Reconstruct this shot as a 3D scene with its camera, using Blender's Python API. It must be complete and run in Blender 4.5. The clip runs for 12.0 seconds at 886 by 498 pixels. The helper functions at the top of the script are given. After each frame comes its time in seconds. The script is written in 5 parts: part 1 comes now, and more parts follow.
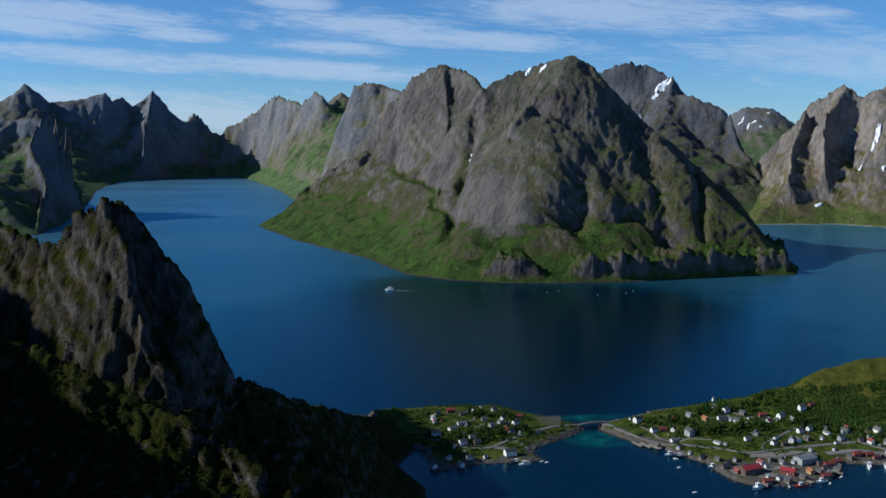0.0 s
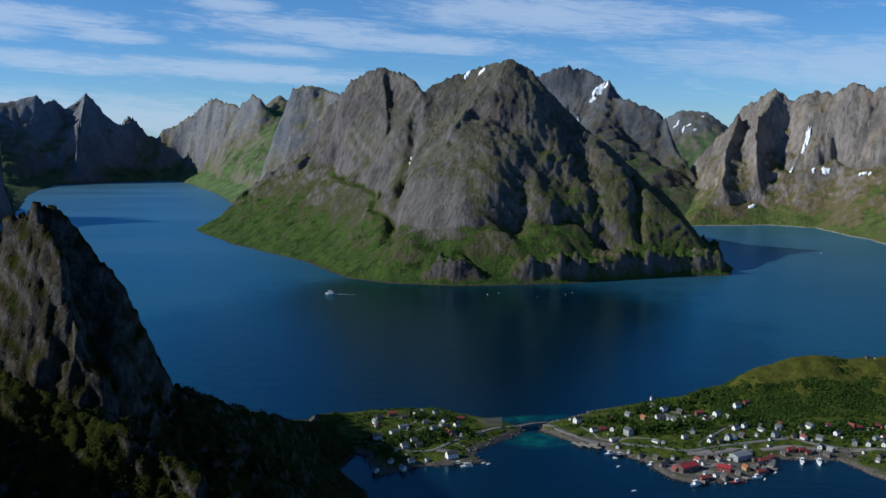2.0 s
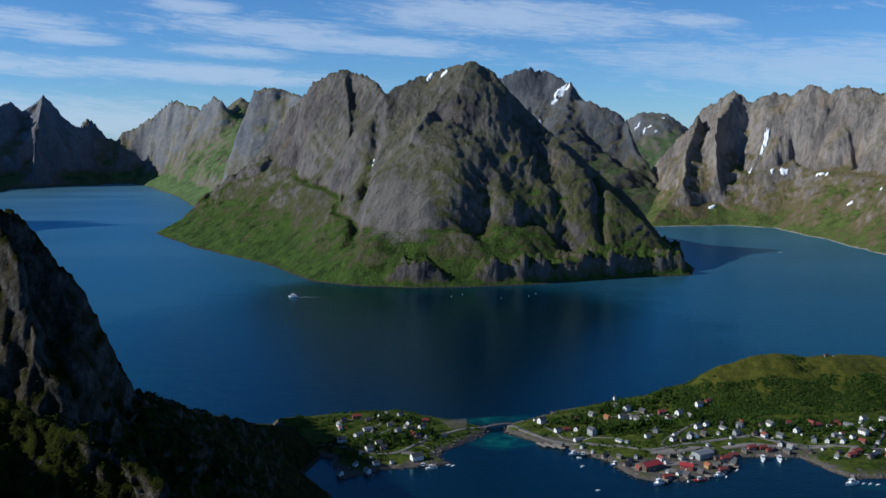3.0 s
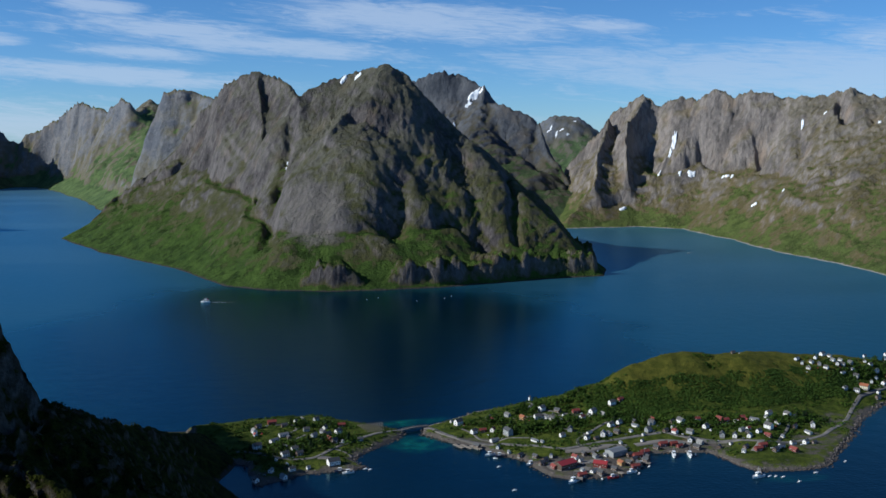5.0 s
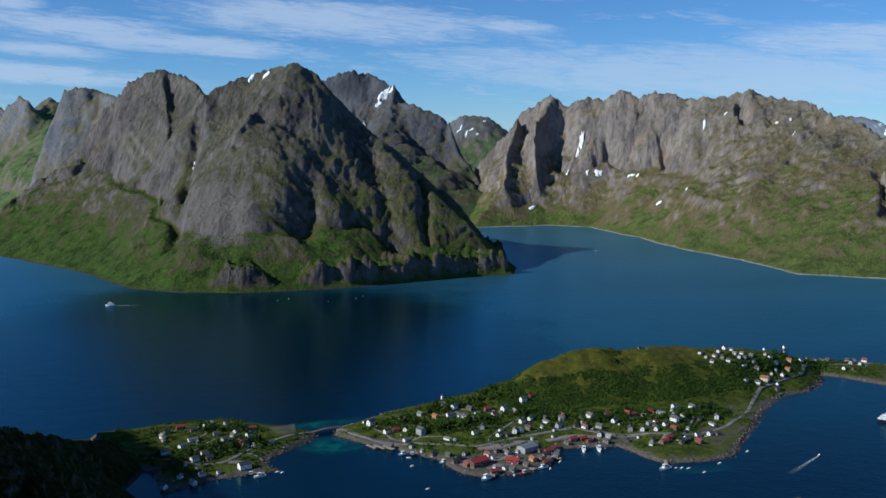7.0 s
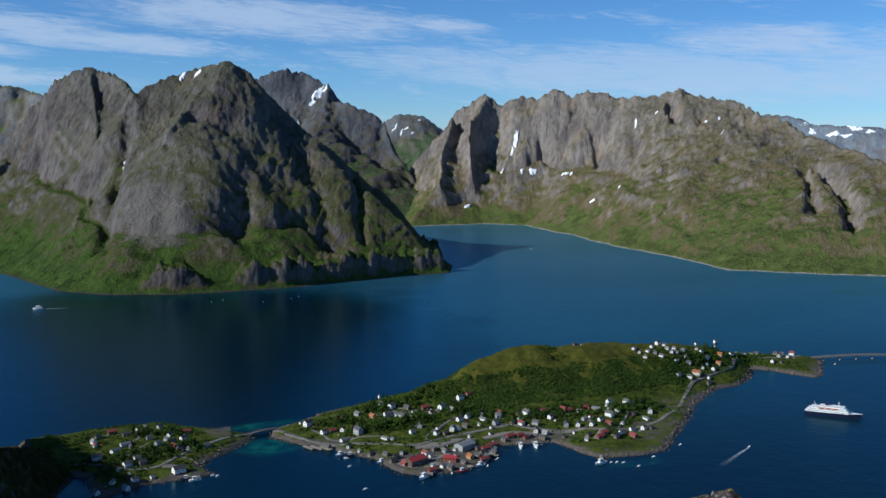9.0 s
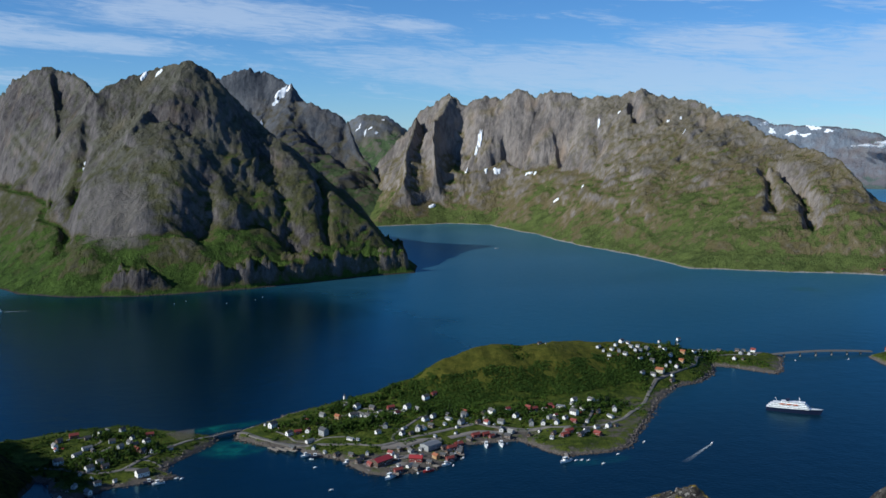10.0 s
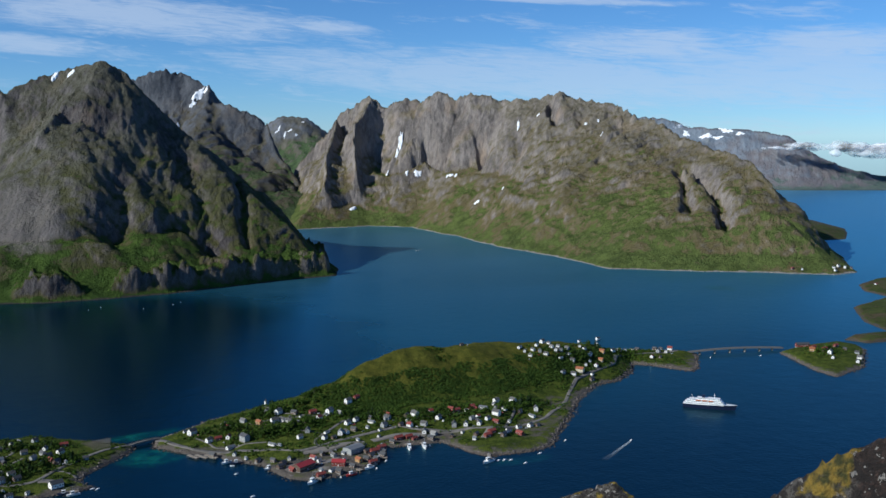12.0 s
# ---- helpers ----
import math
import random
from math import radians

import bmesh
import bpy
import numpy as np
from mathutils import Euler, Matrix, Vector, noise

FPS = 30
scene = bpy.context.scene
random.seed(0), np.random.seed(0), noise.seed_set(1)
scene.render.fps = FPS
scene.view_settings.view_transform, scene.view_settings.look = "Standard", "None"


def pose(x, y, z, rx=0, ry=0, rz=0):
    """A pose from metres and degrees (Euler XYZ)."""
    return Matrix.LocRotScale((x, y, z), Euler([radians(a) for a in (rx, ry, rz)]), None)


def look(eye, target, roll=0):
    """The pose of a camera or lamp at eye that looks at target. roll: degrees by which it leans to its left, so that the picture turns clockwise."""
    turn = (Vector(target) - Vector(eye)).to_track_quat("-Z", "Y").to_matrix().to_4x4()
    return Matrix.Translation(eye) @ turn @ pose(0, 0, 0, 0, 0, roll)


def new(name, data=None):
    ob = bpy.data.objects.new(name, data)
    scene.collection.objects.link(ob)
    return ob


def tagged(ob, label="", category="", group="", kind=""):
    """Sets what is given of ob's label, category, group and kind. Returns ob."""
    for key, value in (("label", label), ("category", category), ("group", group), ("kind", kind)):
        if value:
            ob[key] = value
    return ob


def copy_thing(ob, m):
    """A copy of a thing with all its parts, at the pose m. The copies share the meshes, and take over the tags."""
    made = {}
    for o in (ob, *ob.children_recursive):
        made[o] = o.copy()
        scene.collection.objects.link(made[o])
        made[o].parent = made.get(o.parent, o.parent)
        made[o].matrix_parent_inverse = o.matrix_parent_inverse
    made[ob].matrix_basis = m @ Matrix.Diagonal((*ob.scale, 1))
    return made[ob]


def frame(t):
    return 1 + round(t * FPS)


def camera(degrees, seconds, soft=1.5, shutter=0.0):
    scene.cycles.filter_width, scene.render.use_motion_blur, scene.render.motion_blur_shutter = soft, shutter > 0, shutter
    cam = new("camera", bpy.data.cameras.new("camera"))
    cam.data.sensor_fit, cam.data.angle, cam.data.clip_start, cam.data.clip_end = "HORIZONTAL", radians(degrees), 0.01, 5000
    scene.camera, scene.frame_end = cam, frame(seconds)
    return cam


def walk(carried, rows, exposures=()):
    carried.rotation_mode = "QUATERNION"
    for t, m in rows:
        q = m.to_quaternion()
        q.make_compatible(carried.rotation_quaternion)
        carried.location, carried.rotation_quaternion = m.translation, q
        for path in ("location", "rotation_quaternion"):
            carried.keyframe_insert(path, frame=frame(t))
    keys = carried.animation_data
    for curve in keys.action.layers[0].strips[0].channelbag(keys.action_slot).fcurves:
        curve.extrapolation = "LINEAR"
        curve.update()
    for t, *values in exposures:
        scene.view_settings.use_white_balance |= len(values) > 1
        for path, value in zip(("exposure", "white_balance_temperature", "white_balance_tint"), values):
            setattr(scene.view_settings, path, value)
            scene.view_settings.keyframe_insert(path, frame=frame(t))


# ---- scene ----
# The eye hovers over a ridge 225 m above the fjord (the landscape is kept at half its natural size) and turns to the right.
cam = camera(47.65, 12.0)
EYE = 225.0
TURNS = [  # seconds, heading to the left, tilt, roll
    (0, 0.00, -6.92, 0.02),
    (0.5, -0.87, -6.86, 0.02),
    (1, -1.72, -6.82, 0.04),
    (1.5, -2.55, -6.78, 0.05),
    (2, -3.43, -6.75, 0.03),
    (2.5, -4.39, -6.69, -0.03),
    (3, -5.53, -6.64, -0.08),
    (3.5, -6.80, -6.61, -0.08),
    (5.5, -11.65, -6.46, 0.03),
    (6, -12.99, -6.47, 0.07),
    (6.5, -14.30, -6.49, 0.09),
    (7, -15.49, -6.50, 0.07),
    (9, -19.17, -6.56, 0.01),
    (9.5, -20.15, -6.57, -0.01),
    (10, -21.20, -6.57, -0.06),
    (10.5, -22.31, -6.56, -0.06),
    (11, -23.42, -6.56, -0.07),
    (11.5, -24.49, -6.51, -0.04),
    (12, -25.71, -6.44, -0.01),
]
walk(cam, [(t, pose(0, 0, EYE, 90 + tilt, 0, yaw) @ pose(0, 0, 0, 0, 0, roll)) for t, yaw, tilt, roll in TURNS],
     exposures=[(0.0, 0.32, 5150, 6), (12.0, 0.38, 5200, 6)])

# ---- light ----
SUN_AZ, SUN_EL = 268.0, 31.0      # clockwise from +y; height over the horizon
SKY = 0.054

sun = new("sun", bpy.data.lights.new("sun", "SUN"))
sun.data.energy, sun.data.angle, sun.data.color = 4.3, radians(0.53), (1.0, 0.87, 0.68)
sun_way = Vector((math.sin(radians(SUN_AZ)) * math.cos(radians(SUN_EL)), math.cos(radians(SUN_AZ)) * math.cos(radians(SUN_EL)), math.sin(radians(SUN_EL))))
sun.matrix_world = look((0, 0, 900), Vector((0, 0, 900)) - sun_way)


class Nodes:
    """A short way to write node trees."""

    def __init__(self, tree):
        self.tree = tree
        tree.nodes.clear()

    def add(self, kind, inputs=(), **props):
        n = self.tree.nodes.new(kind)
        for key, value in props.items():
            setattr(n, key, value)
        for key, value in dict(inputs).items():
            self.put(n.inputs[key], value)
        return n

    def put(self, socket, value):
        if isinstance(value, bpy.types.NodeSocket):
            self.tree.links.new(value, socket)
        elif isinstance(value, bpy.types.Node):
            self.tree.links.new(value.outputs[0], socket)
        else:
            socket.default_value = value

    def math(self, op, a, b=0.0, c=0.0):
        return self.add("ShaderNodeMath", {0: a, 1: b, 2: c}, operation=op).outputs[0]

    def vec(self, op, a, b=(0, 0, 0)):
        return self.add("ShaderNodeVectorMath", {0: a, 1: b}, operation=op).outputs[0]

    def noise(self, vector, scale, detail=4.0, rough=0.55, distort=0.0):
        return self.add("ShaderNodeTexNoise", {"Vector": vector, "Scale": scale, "Detail": detail, "Roughness": rough, "Distortion": distort}).outputs[0]

    def ramp(self, value, a, b, lo=0.0, hi=1.0):
        n = self.add("ShaderNodeMapRange", {"Value": value, "From Min": a, "From Max": b, "To Min": lo, "To Max": hi}, interpolation_type="SMOOTHSTEP")
        return n.outputs[0]

    def mix(self, f, a, b):
        n = self.add("ShaderNodeMix", {"Factor": f}, data_type="RGBA")
        for key, value in ((6, a), (7, b)):
            self.put(n.inputs[key], (*value, 1) if isinstance(value, tuple) and len(value) == 3 else value)
        return n.outputs[2]

    def scaled(self, v, s):
        return self.vec("MULTIPLY", v, s)


world = bpy.data.worlds.new("sky")
scene.world = world
world.use_nodes = True
W = Nodes(world.node_tree)
sky = W.add("ShaderNodeTexSky", sky_type="NISHITA", sun_disc=False, sun_elevation=radians(SUN_EL), sun_rotation=radians(SUN_AZ), altitude=2500.0, air_density=1.0, dust_density=0.1, ozone_density=4.0)
way = W.add("ShaderNodeTexCoord").outputs["Generated"]
axis = W.add("ShaderNodeSeparateXYZ", {0: way})
up = W.math("MAXIMUM", axis.outputs[2], 0.0)
# thin high cloud: bearing, height, half length and half depth of each veil, in degrees
VEILS = [(-21.2, 6.0, 7.1, 0.6),
          (-21.8, 5.2, 3.9, 0.5),
          (-14.7, 5.0, 2.4, 0.4),
          (-17.4, 3.6, 8.7, 0.5),
          (-7.1, 3.2, 7.7, 0.5),
          (-4.6, 5.7, 5.5, 0.6),
          (0.5, 4.9, 7.4, 0.5),
          (-6.1, 4.4, 3.6, 0.4),
          (-8.3, 6.8, 2.4, 0.4),
          (9.6, 6.3, 9.0, 1.0),
          (19.6, 5.9, 2.3, 0.4),
          (-15.1, 0.9, 11.0, 1.1),
          (31.0, 3.2, 15.5, 1.4),
          (36.6, 4.9, 4.8, 0.9),
          (45.2, 3.4, 10.3, 1.7),
          (47.6, 4.8, 4.2, 0.8),
          (32.8, 7.4, 6.1, 0.2)]
bearing = W.math("MULTIPLY", W.math("ARCTAN2", axis.outputs[0], axis.outputs[1]), 57.2958)
height = W.math("MULTIPLY", W.math("ARCSINE", axis.outputs[2]), 57.2958)
chart = W.add("ShaderNodeCombineXYZ", {0: bearing, 1: W.math("ADD", W.math("MULTIPLY", height, 4.2), W.math("MULTIPLY", bearing, 0.30)), 2: 0.0}).outputs[0]
billow = W.noise(chart, 0.16, 7.0, 0.60, 0.5)
fibre = W.noise(W.scaled(chart, (0.6, 1.25, 1)), 0.62, 8.0, 0.66, 1.3)
ragged = W.math("ADD", W.math("MULTIPLY", W.math("SUBTRACT", billow, 0.5), 2.6), W.math("MULTIPLY", W.math("SUBTRACT", fibre, 0.5), 3.0))
cover = W.math("MULTIPLY", W.ramp(W.math("ADD", billow, W.math("MULTIPLY", fibre, 0.5)), 0.80, 1.0), 0.35)
for a, e, long, deep in VEILS:
    u = W.math("DIVIDE", W.math("SUBTRACT", bearing, a), long)
    v = W.math("DIVIDE", W.math("SUBTRACT", W.math("ADD", height, W.math("MULTIPLY", W.math("SUBTRACT", bearing, a), 0.05)), e), deep)
    d = W.math("ADD", W.math("ADD", W.math("MULTIPLY", u, u), W.math("MULTIPLY", v, v)), ragged)
    cover = W.math("MAXIMUM", cover, W.ramp(d, -0.1, 1.7, 0.60 if deep < 1.2 else 0.50, 0.0))
clear = W.vec("MULTIPLY", sky.outputs[0], (0.95, 1.12, 1.24))
skyc = W.mix(cover, clear, (8.6, 8.8, 9.2))
W.add("ShaderNodeOutputWorld", {0: W.add("ShaderNodeBackground", {0: skyc, 1: SKY}).outputs[0]})


# ---- materials ----
def material(name):
    m = bpy.data.materials.new(name)
    m.use_nodes = True
    n = Nodes(m.node_tree)
    out = n.add("ShaderNodeOutputMaterial")
    bsdf = n.add("ShaderNodeBsdfPrincipled")
    n.put(out.inputs[0], bsdf.outputs[0])
    return m, n, bsdf


def plain(name, color, rough=0.6, metal=0.0, vary=0.12, grain=3.0):
    """Paint, wood or metal with a little uneven tone; vary is the depth of the tone's change."""
    m, n, b = material(name)
    p = n.add("ShaderNodeTexCoord").outputs["Object"]
    f = n.noise(p, grain, 4.0)
    rnd = n.add("ShaderNodeObjectInfo").outputs["Random"]
    f = n.math("ADD", n.math("MULTIPLY", f, 0.7), n.math("MULTIPLY", rnd, 0.3))
    lo, hi = (tuple(min(1.0, c * k) for c in color) for k in (1 - vary, 1 + vary))
    n.put(b.inputs["Base Color"], n.mix(f, lo, hi))
    n.put(b.inputs["Roughness"], n.ramp(n.noise(p, grain * 2), 0.3, 0.7, rough * 0.85, min(1.0, rough * 1.15)))
    b.inputs["Metallic"].default_value = metal
    return m


def mountain_material(name, rock_lo, rock_hi, grass_lo, grass_hi, level, spread, climb, size=1.0, fine=1.0, bush=0.35, shore=(0.6, 2.2), slab=None, flute=0.3, olive=0.0, heath=None, strand=((0.030, 0.026, 0.020), (0.100, 0.090, 0.076))):
    """Bare rock on what is steep, grass and scrub on what is flatter. level: the steepness at which grass ends; climb: how far that moves up with height."""
    m, n, b = material(name)
    geo = n.add("ShaderNodeNewGeometry")
    p, nz = geo.outputs["Position"], n.add("ShaderNodeSeparateXYZ", {0: geo.outputs["Normal"]}).outputs[2]
    z = n.add("ShaderNodeSeparateXYZ", {0: p}).outputs[2]
    broad = n.noise(p, 0.012 / size, 4.0, 0.55)
    patch = n.noise(p, 0.05 / size, 6.0, 0.62)
    speck = n.noise(p, 0.35 / size, 5.0, 0.65)
    streak = n.noise(n.scaled(p, (1, 1, flute)), 0.13 / size, 6.0, 0.65, 0.15)
    crack = n.noise(n.scaled(p, (1, 1, 0.6)), 0.55 / size, 6.0, 0.7, 0.3)
    tone = n.math("ADD", n.math("MULTIPLY", broad, 0.45), n.math("ADD", n.math("MULTIPLY", streak, 0.4), n.math("MULTIPLY", crack, 0.25)))
    rock = n.mix(n.ramp(tone, 0.40, 0.70), rock_lo, rock_hi)
    rust = n.ramp(n.noise(n.scaled(p, (1, 1, 0.5)), 0.021 / size, 3.0), 0.52, 0.72, 0.0, 0.5)
    rock = n.mix(rust, rock, tuple(a * k for a, k in zip(rock_hi, (0.95, 0.80, 0.62))))
    grass = n.mix(n.ramp(n.math("ADD", n.math("MULTIPLY", patch, 0.6), n.math("MULTIPLY", speck, 0.4)), 0.36, 0.66), grass_lo, grass_hi)
    if heath:
        dry = n.ramp(n.math("ADD", z, n.math("MULTIPLY", n.math("SUBTRACT", patch, 0.5), 14.0)), heath[0], heath[1])
        grass = n.mix(dry, grass, n.mix(n.ramp(n.math("ADD", n.math("MULTIPLY", patch, 0.5), n.math("MULTIPLY", speck, 0.5)), 0.36, 0.66), heath[2], heath[3]))
    scrub = n.math("MULTIPLY", n.ramp(n.noise(p, 0.03 / size, 5.0, 0.65), 0.52, 0.6), bush)
    grass = n.mix(scrub, grass, tuple(c * 0.45 for c in grass_lo))
    edge = n.math("ADD", n.math("MULTIPLY", n.math("SUBTRACT", patch, 0.5), 0.9), n.math("MULTIPLY", n.math("SUBTRACT", broad, 0.5), 0.8))
    edge = n.math("ADD", edge, n.math("MULTIPLY", n.math("SUBTRACT", speck, 0.5), 0.35))
    green = n.math("ADD", n.math("SUBTRACT", nz, n.math("MULTIPLY", z, climb)), n.math("MULTIPLY", edge, spread))
    green = n.math("ADD", green, n.ramp(geo.outputs["Pointiness"], 0.42, 0.58, 0.16, -0.16))
    mask = n.ramp(green, level - 0.06, level + 0.06)
    moss = n.math("MULTIPLY", n.ramp(green, level - 0.46, level - 0.05), 0.72)
    rock = n.mix(moss, rock, tuple(0.5 * (a + b) * k for a, b, k in zip(grass_lo, grass_hi, (1.35, 0.80, 0.9))))
    ledges = n.math("ADD", nz, n.math("MULTIPLY", edge, 0.6))
    rock = n.mix(n.math("MULTIPLY", n.ramp(ledges, 0.40, 0.72), olive), rock, tuple(0.5 * (a + b) * k for a, b, k in zip(grass_lo, grass_hi, (1.15, 0.82, 0.9))))
    if slab:
        q = n.add("ShaderNodeMapping", {"Vector": p, "Location": slab[0], "Rotation": (0, radians(slab[2]), 0), "Scale": slab[1]}, vector_type="TEXTURE").outputs[0]
        d = n.add("ShaderNodeVectorMath", {0: q}, operation="LENGTH").outputs["Value"]
        d = n.math("ADD", d, n.math("MULTIPLY", edge, 0.8))
        bare = n.ramp(d, 0.6, 1.05, 1.0, 0.0)
        rock = n.mix(n.math("MULTIPLY", bare, 0.8), rock, n.mix(n.ramp(n.math("ADD", n.math("MULTIPLY", n.noise(n.scaled(q, (6.0, 6.0, 1.0)), 1.6, 5.0, 0.6), 0.8), n.math("MULTIPLY", crack, 0.2)), 0.3, 0.7), tuple(c * 0.65 for c in rock_hi), tuple(c * 1.0 for c in rock_hi)))
        mask = n.math("MULTIPLY", mask, n.math("SUBTRACT", 1.0, bare))
    color = n.mix(mask, rock, grass)
    wet = n.ramp(n.math("ADD", z, n.math("MULTIPLY", n.math("SUBTRACT", patch, 0.5), 6.0)), shore[0], shore[1], 1.0, 0.0)
    color = n.mix(wet, color, n.mix(speck, strand[0], strand[1]))
    n.put(b.inputs["Base Color"], color)
    n.put(b.inputs["Roughness"], n.math("ADD", 0.78, n.math("MULTIPLY", mask, 0.15)))
    b.inputs["Specular IOR Level"].default_value = 0.06
    rel = n.math("ADD", n.math("MULTIPLY", streak, 2.4), n.math("ADD", n.math("MULTIPLY", crack, 1.0), n.math("MULTIPLY", speck, 0.7)))
    bump = n.add("ShaderNodeBump", {"Height": rel, "Distance": 4.0 * size * fine, "Strength": 1.0})
    n.put(b.inputs["Normal"], bump.outputs[0])
    return m


def sea_material():
    m, n, b = material("sea_water")
    p = n.add("ShaderNodeNewGeometry").outputs["Position"]

    def shoal(x, y, rx, ry, turn):
        q = n.add("ShaderNodeMapping", {"Vector": p, "Location": (x, y, 0), "Rotation": (0, 0, radians(turn)), "Scale": (rx, ry, 1e6)}, vector_type="TEXTURE").outputs[0]
        q = n.vec("MULTIPLY", q, (1, 1, 0))
        d = n.add("ShaderNodeVectorMath", {0: q}, operation="LENGTH").outputs["Value"]
        d = n.math("ADD", d, n.math("MULTIPLY", n.math("SUBTRACT", n.noise(p, 0.05, 4.0), 0.5), 0.9))
        return n.ramp(d, 0.35, 1.05, 1.0, 0.0)

    wind = n.ramp(n.noise(n.scaled(p, (0.35, 1, 1)), 0.0035, 4.0, 0.6), 0.35, 0.7)
    # oval of the mountain's dark reflection, painted into the body colour too
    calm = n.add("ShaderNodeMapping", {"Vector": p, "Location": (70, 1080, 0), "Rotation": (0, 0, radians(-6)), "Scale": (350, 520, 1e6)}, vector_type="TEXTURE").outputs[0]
    off_reflection = n.add("ShaderNodeVectorMath", {0: n.vec("MULTIPLY", calm, (1, 1, 0))}, operation="LENGTH").outputs["Value"]
    off_reflection = n.ramp(n.math("ADD", off_reflection, n.math("MULTIPLY", n.math("SUBTRACT", n.noise(p, 0.006, 4.0), 0.5), 0.7)), 0.55, 1.25)
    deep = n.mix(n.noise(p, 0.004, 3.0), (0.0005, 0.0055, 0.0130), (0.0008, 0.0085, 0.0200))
    # body colour lightened with distance, a painted stand-in for reflected sky
    far_sheen = n.ramp(n.math("ADD", n.add("ShaderNodeSeparateXYZ", {0: p}).outputs[1], n.math("MULTIPLY", n.math("SUBTRACT", n.noise(p, 0.003, 3.0), 0.5), 300.0)), 480.0, 1100.0)
    deep = n.mix(n.math("MULTIPLY", far_sheen, off_reflection), deep, (0.0070, 0.0480, 0.0800))
    # lighter blue eastward: the open sea's reflected sky put into its colour
    open_sheen = n.ramp(n.math("ADD", n.add("ShaderNodeSeparateXYZ", {0: p}).outputs[0], n.math("MULTIPLY", n.math("SUBTRACT", n.noise(p, 0.002, 3.0), 0.5), 300.0)), 720.0, 1700.0)
    deep = n.mix(open_sheen, deep, (0.0240, 0.1150, 0.2100))
    shallow = n.math("MAXIMUM", shoal(112, 706, 30, 24, 20), shoal(112, 762, 40, 11, 10))
    shallow = n.math("MAXIMUM", shallow, n.math("MULTIPLY", shoal(345, 588, 30, 9, 0), 0.4))
    shallow = n.math("MAXIMUM", shallow, n.math("MULTIPLY", shoal(1010, 1150, 26, 34, 0), 0.8))
    weed = n.mix(n.ramp(n.noise(p, 0.06, 4.0, 0.55), 0.38, 0.64), (0.002, 0.026, 0.030), (0.010, 0.082, 0.062))
    waves = n.math("ADD", n.noise(p, 0.35, 3.0, 0.6), n.math("MULTIPLY", n.noise(p, 0.06, 3.0), 1.5))
    relief = n.add("ShaderNodeBump", {"Height": waves, "Distance": 0.7, "Strength": 0.35}).outputs[0]
    n.tree.nodes.remove(b)
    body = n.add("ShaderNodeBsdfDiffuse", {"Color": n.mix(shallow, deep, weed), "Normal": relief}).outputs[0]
    rough = n.math("ADD", 0.10, n.math("ADD", n.math("MULTIPLY", wind, 0.06), n.math("MULTIPLY", off_reflection, 0.22)))
    gloss = n.add("ShaderNodeBsdfGlossy", {"Color": (0.46, 0.78, 0.94, 1), "Roughness": rough, "Normal": relief}).outputs[0]
    share = n.math("MULTIPLY", n.add("ShaderNodeFresnel", {"IOR": 1.33, "Normal": relief}).outputs[0], 0.90)
    out = [k for k in n.tree.nodes if k.type == "OUTPUT_MATERIAL"][0]
    n.put(out.inputs[0], n.add("ShaderNodeMixShader", {0: share, 1: body, 2: gloss}).outputs[0])
    return m


SEA = sea_material()
ROCK_LO, ROCK_HI = (0.0620, 0.0550, 0.0570), (0.2250, 0.2000, 0.1870)
GRASS_LO, GRASS_HI = (0.0330, 0.0580, 0.0120), (0.0840, 0.1280, 0.0250)
MOUNTAIN = mountain_material("granite_and_grass", ROCK_LO, ROCK_HI, GRASS_LO, GRASS_HI, 0.58, 1.05, 0.0028, bush=0.6, slab=((88, 1610, 105), (62, 300, 62), 25), olive=0.42)
RANGE = mountain_material("grassy_granite", (0.1250, 0.1110, 0.1030), (0.3650, 0.3220, 0.2900), (0.0680, 0.0920, 0.0260), (0.1380, 0.1680, 0.0460), 0.70, 1.15, 0.0018, bush=0.4, olive=0.36, strand=((0.1680, 0.1540, 0.1330), (0.4760, 0.4480, 0.3920)))
# far rock lightened and cooled: distance haze is put into its colour
FAR = mountain_material("haze_tinted_granite", (0.1080, 0.1150, 0.1350), (0.2350, 0.2300, 0.2320), (0.0650, 0.1000, 0.0400), (0.1250, 0.1700, 0.0620), 0.50, 0.8, 0.0010, 1.8, 0.45, flute=0.9)
# rock lows and greens taken near black: the slope's shade is painted in
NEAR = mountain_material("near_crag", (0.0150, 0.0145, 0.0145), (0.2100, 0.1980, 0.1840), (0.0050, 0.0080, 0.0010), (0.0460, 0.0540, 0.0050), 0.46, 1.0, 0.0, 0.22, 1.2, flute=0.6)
# blue-grey of haze and shaded faces mixed into the rock colour
TINTED_FAR = mountain_material("haze_and_shade_granite", (0.1000, 0.1120, 0.1400), (0.2100, 0.2140, 0.2350), (0.0500, 0.0780, 0.0380), (0.0950, 0.1350, 0.0560), 0.66, 0.6, 0.0010, 1.4, 0.6, flute=0.5)
# rock darkened and blued: the peak's shaded front is put into the colour
HIGH_PEAK = mountain_material("shade_tinted_peak_granite", (0.0560, 0.0620, 0.0760), (0.1450, 0.1480, 0.1600), (0.0440, 0.0660, 0.0300), (0.0850, 0.1150, 0.0450), 0.74, 0.7, 0.0010, 1.2, 0.8, flute=0.5)
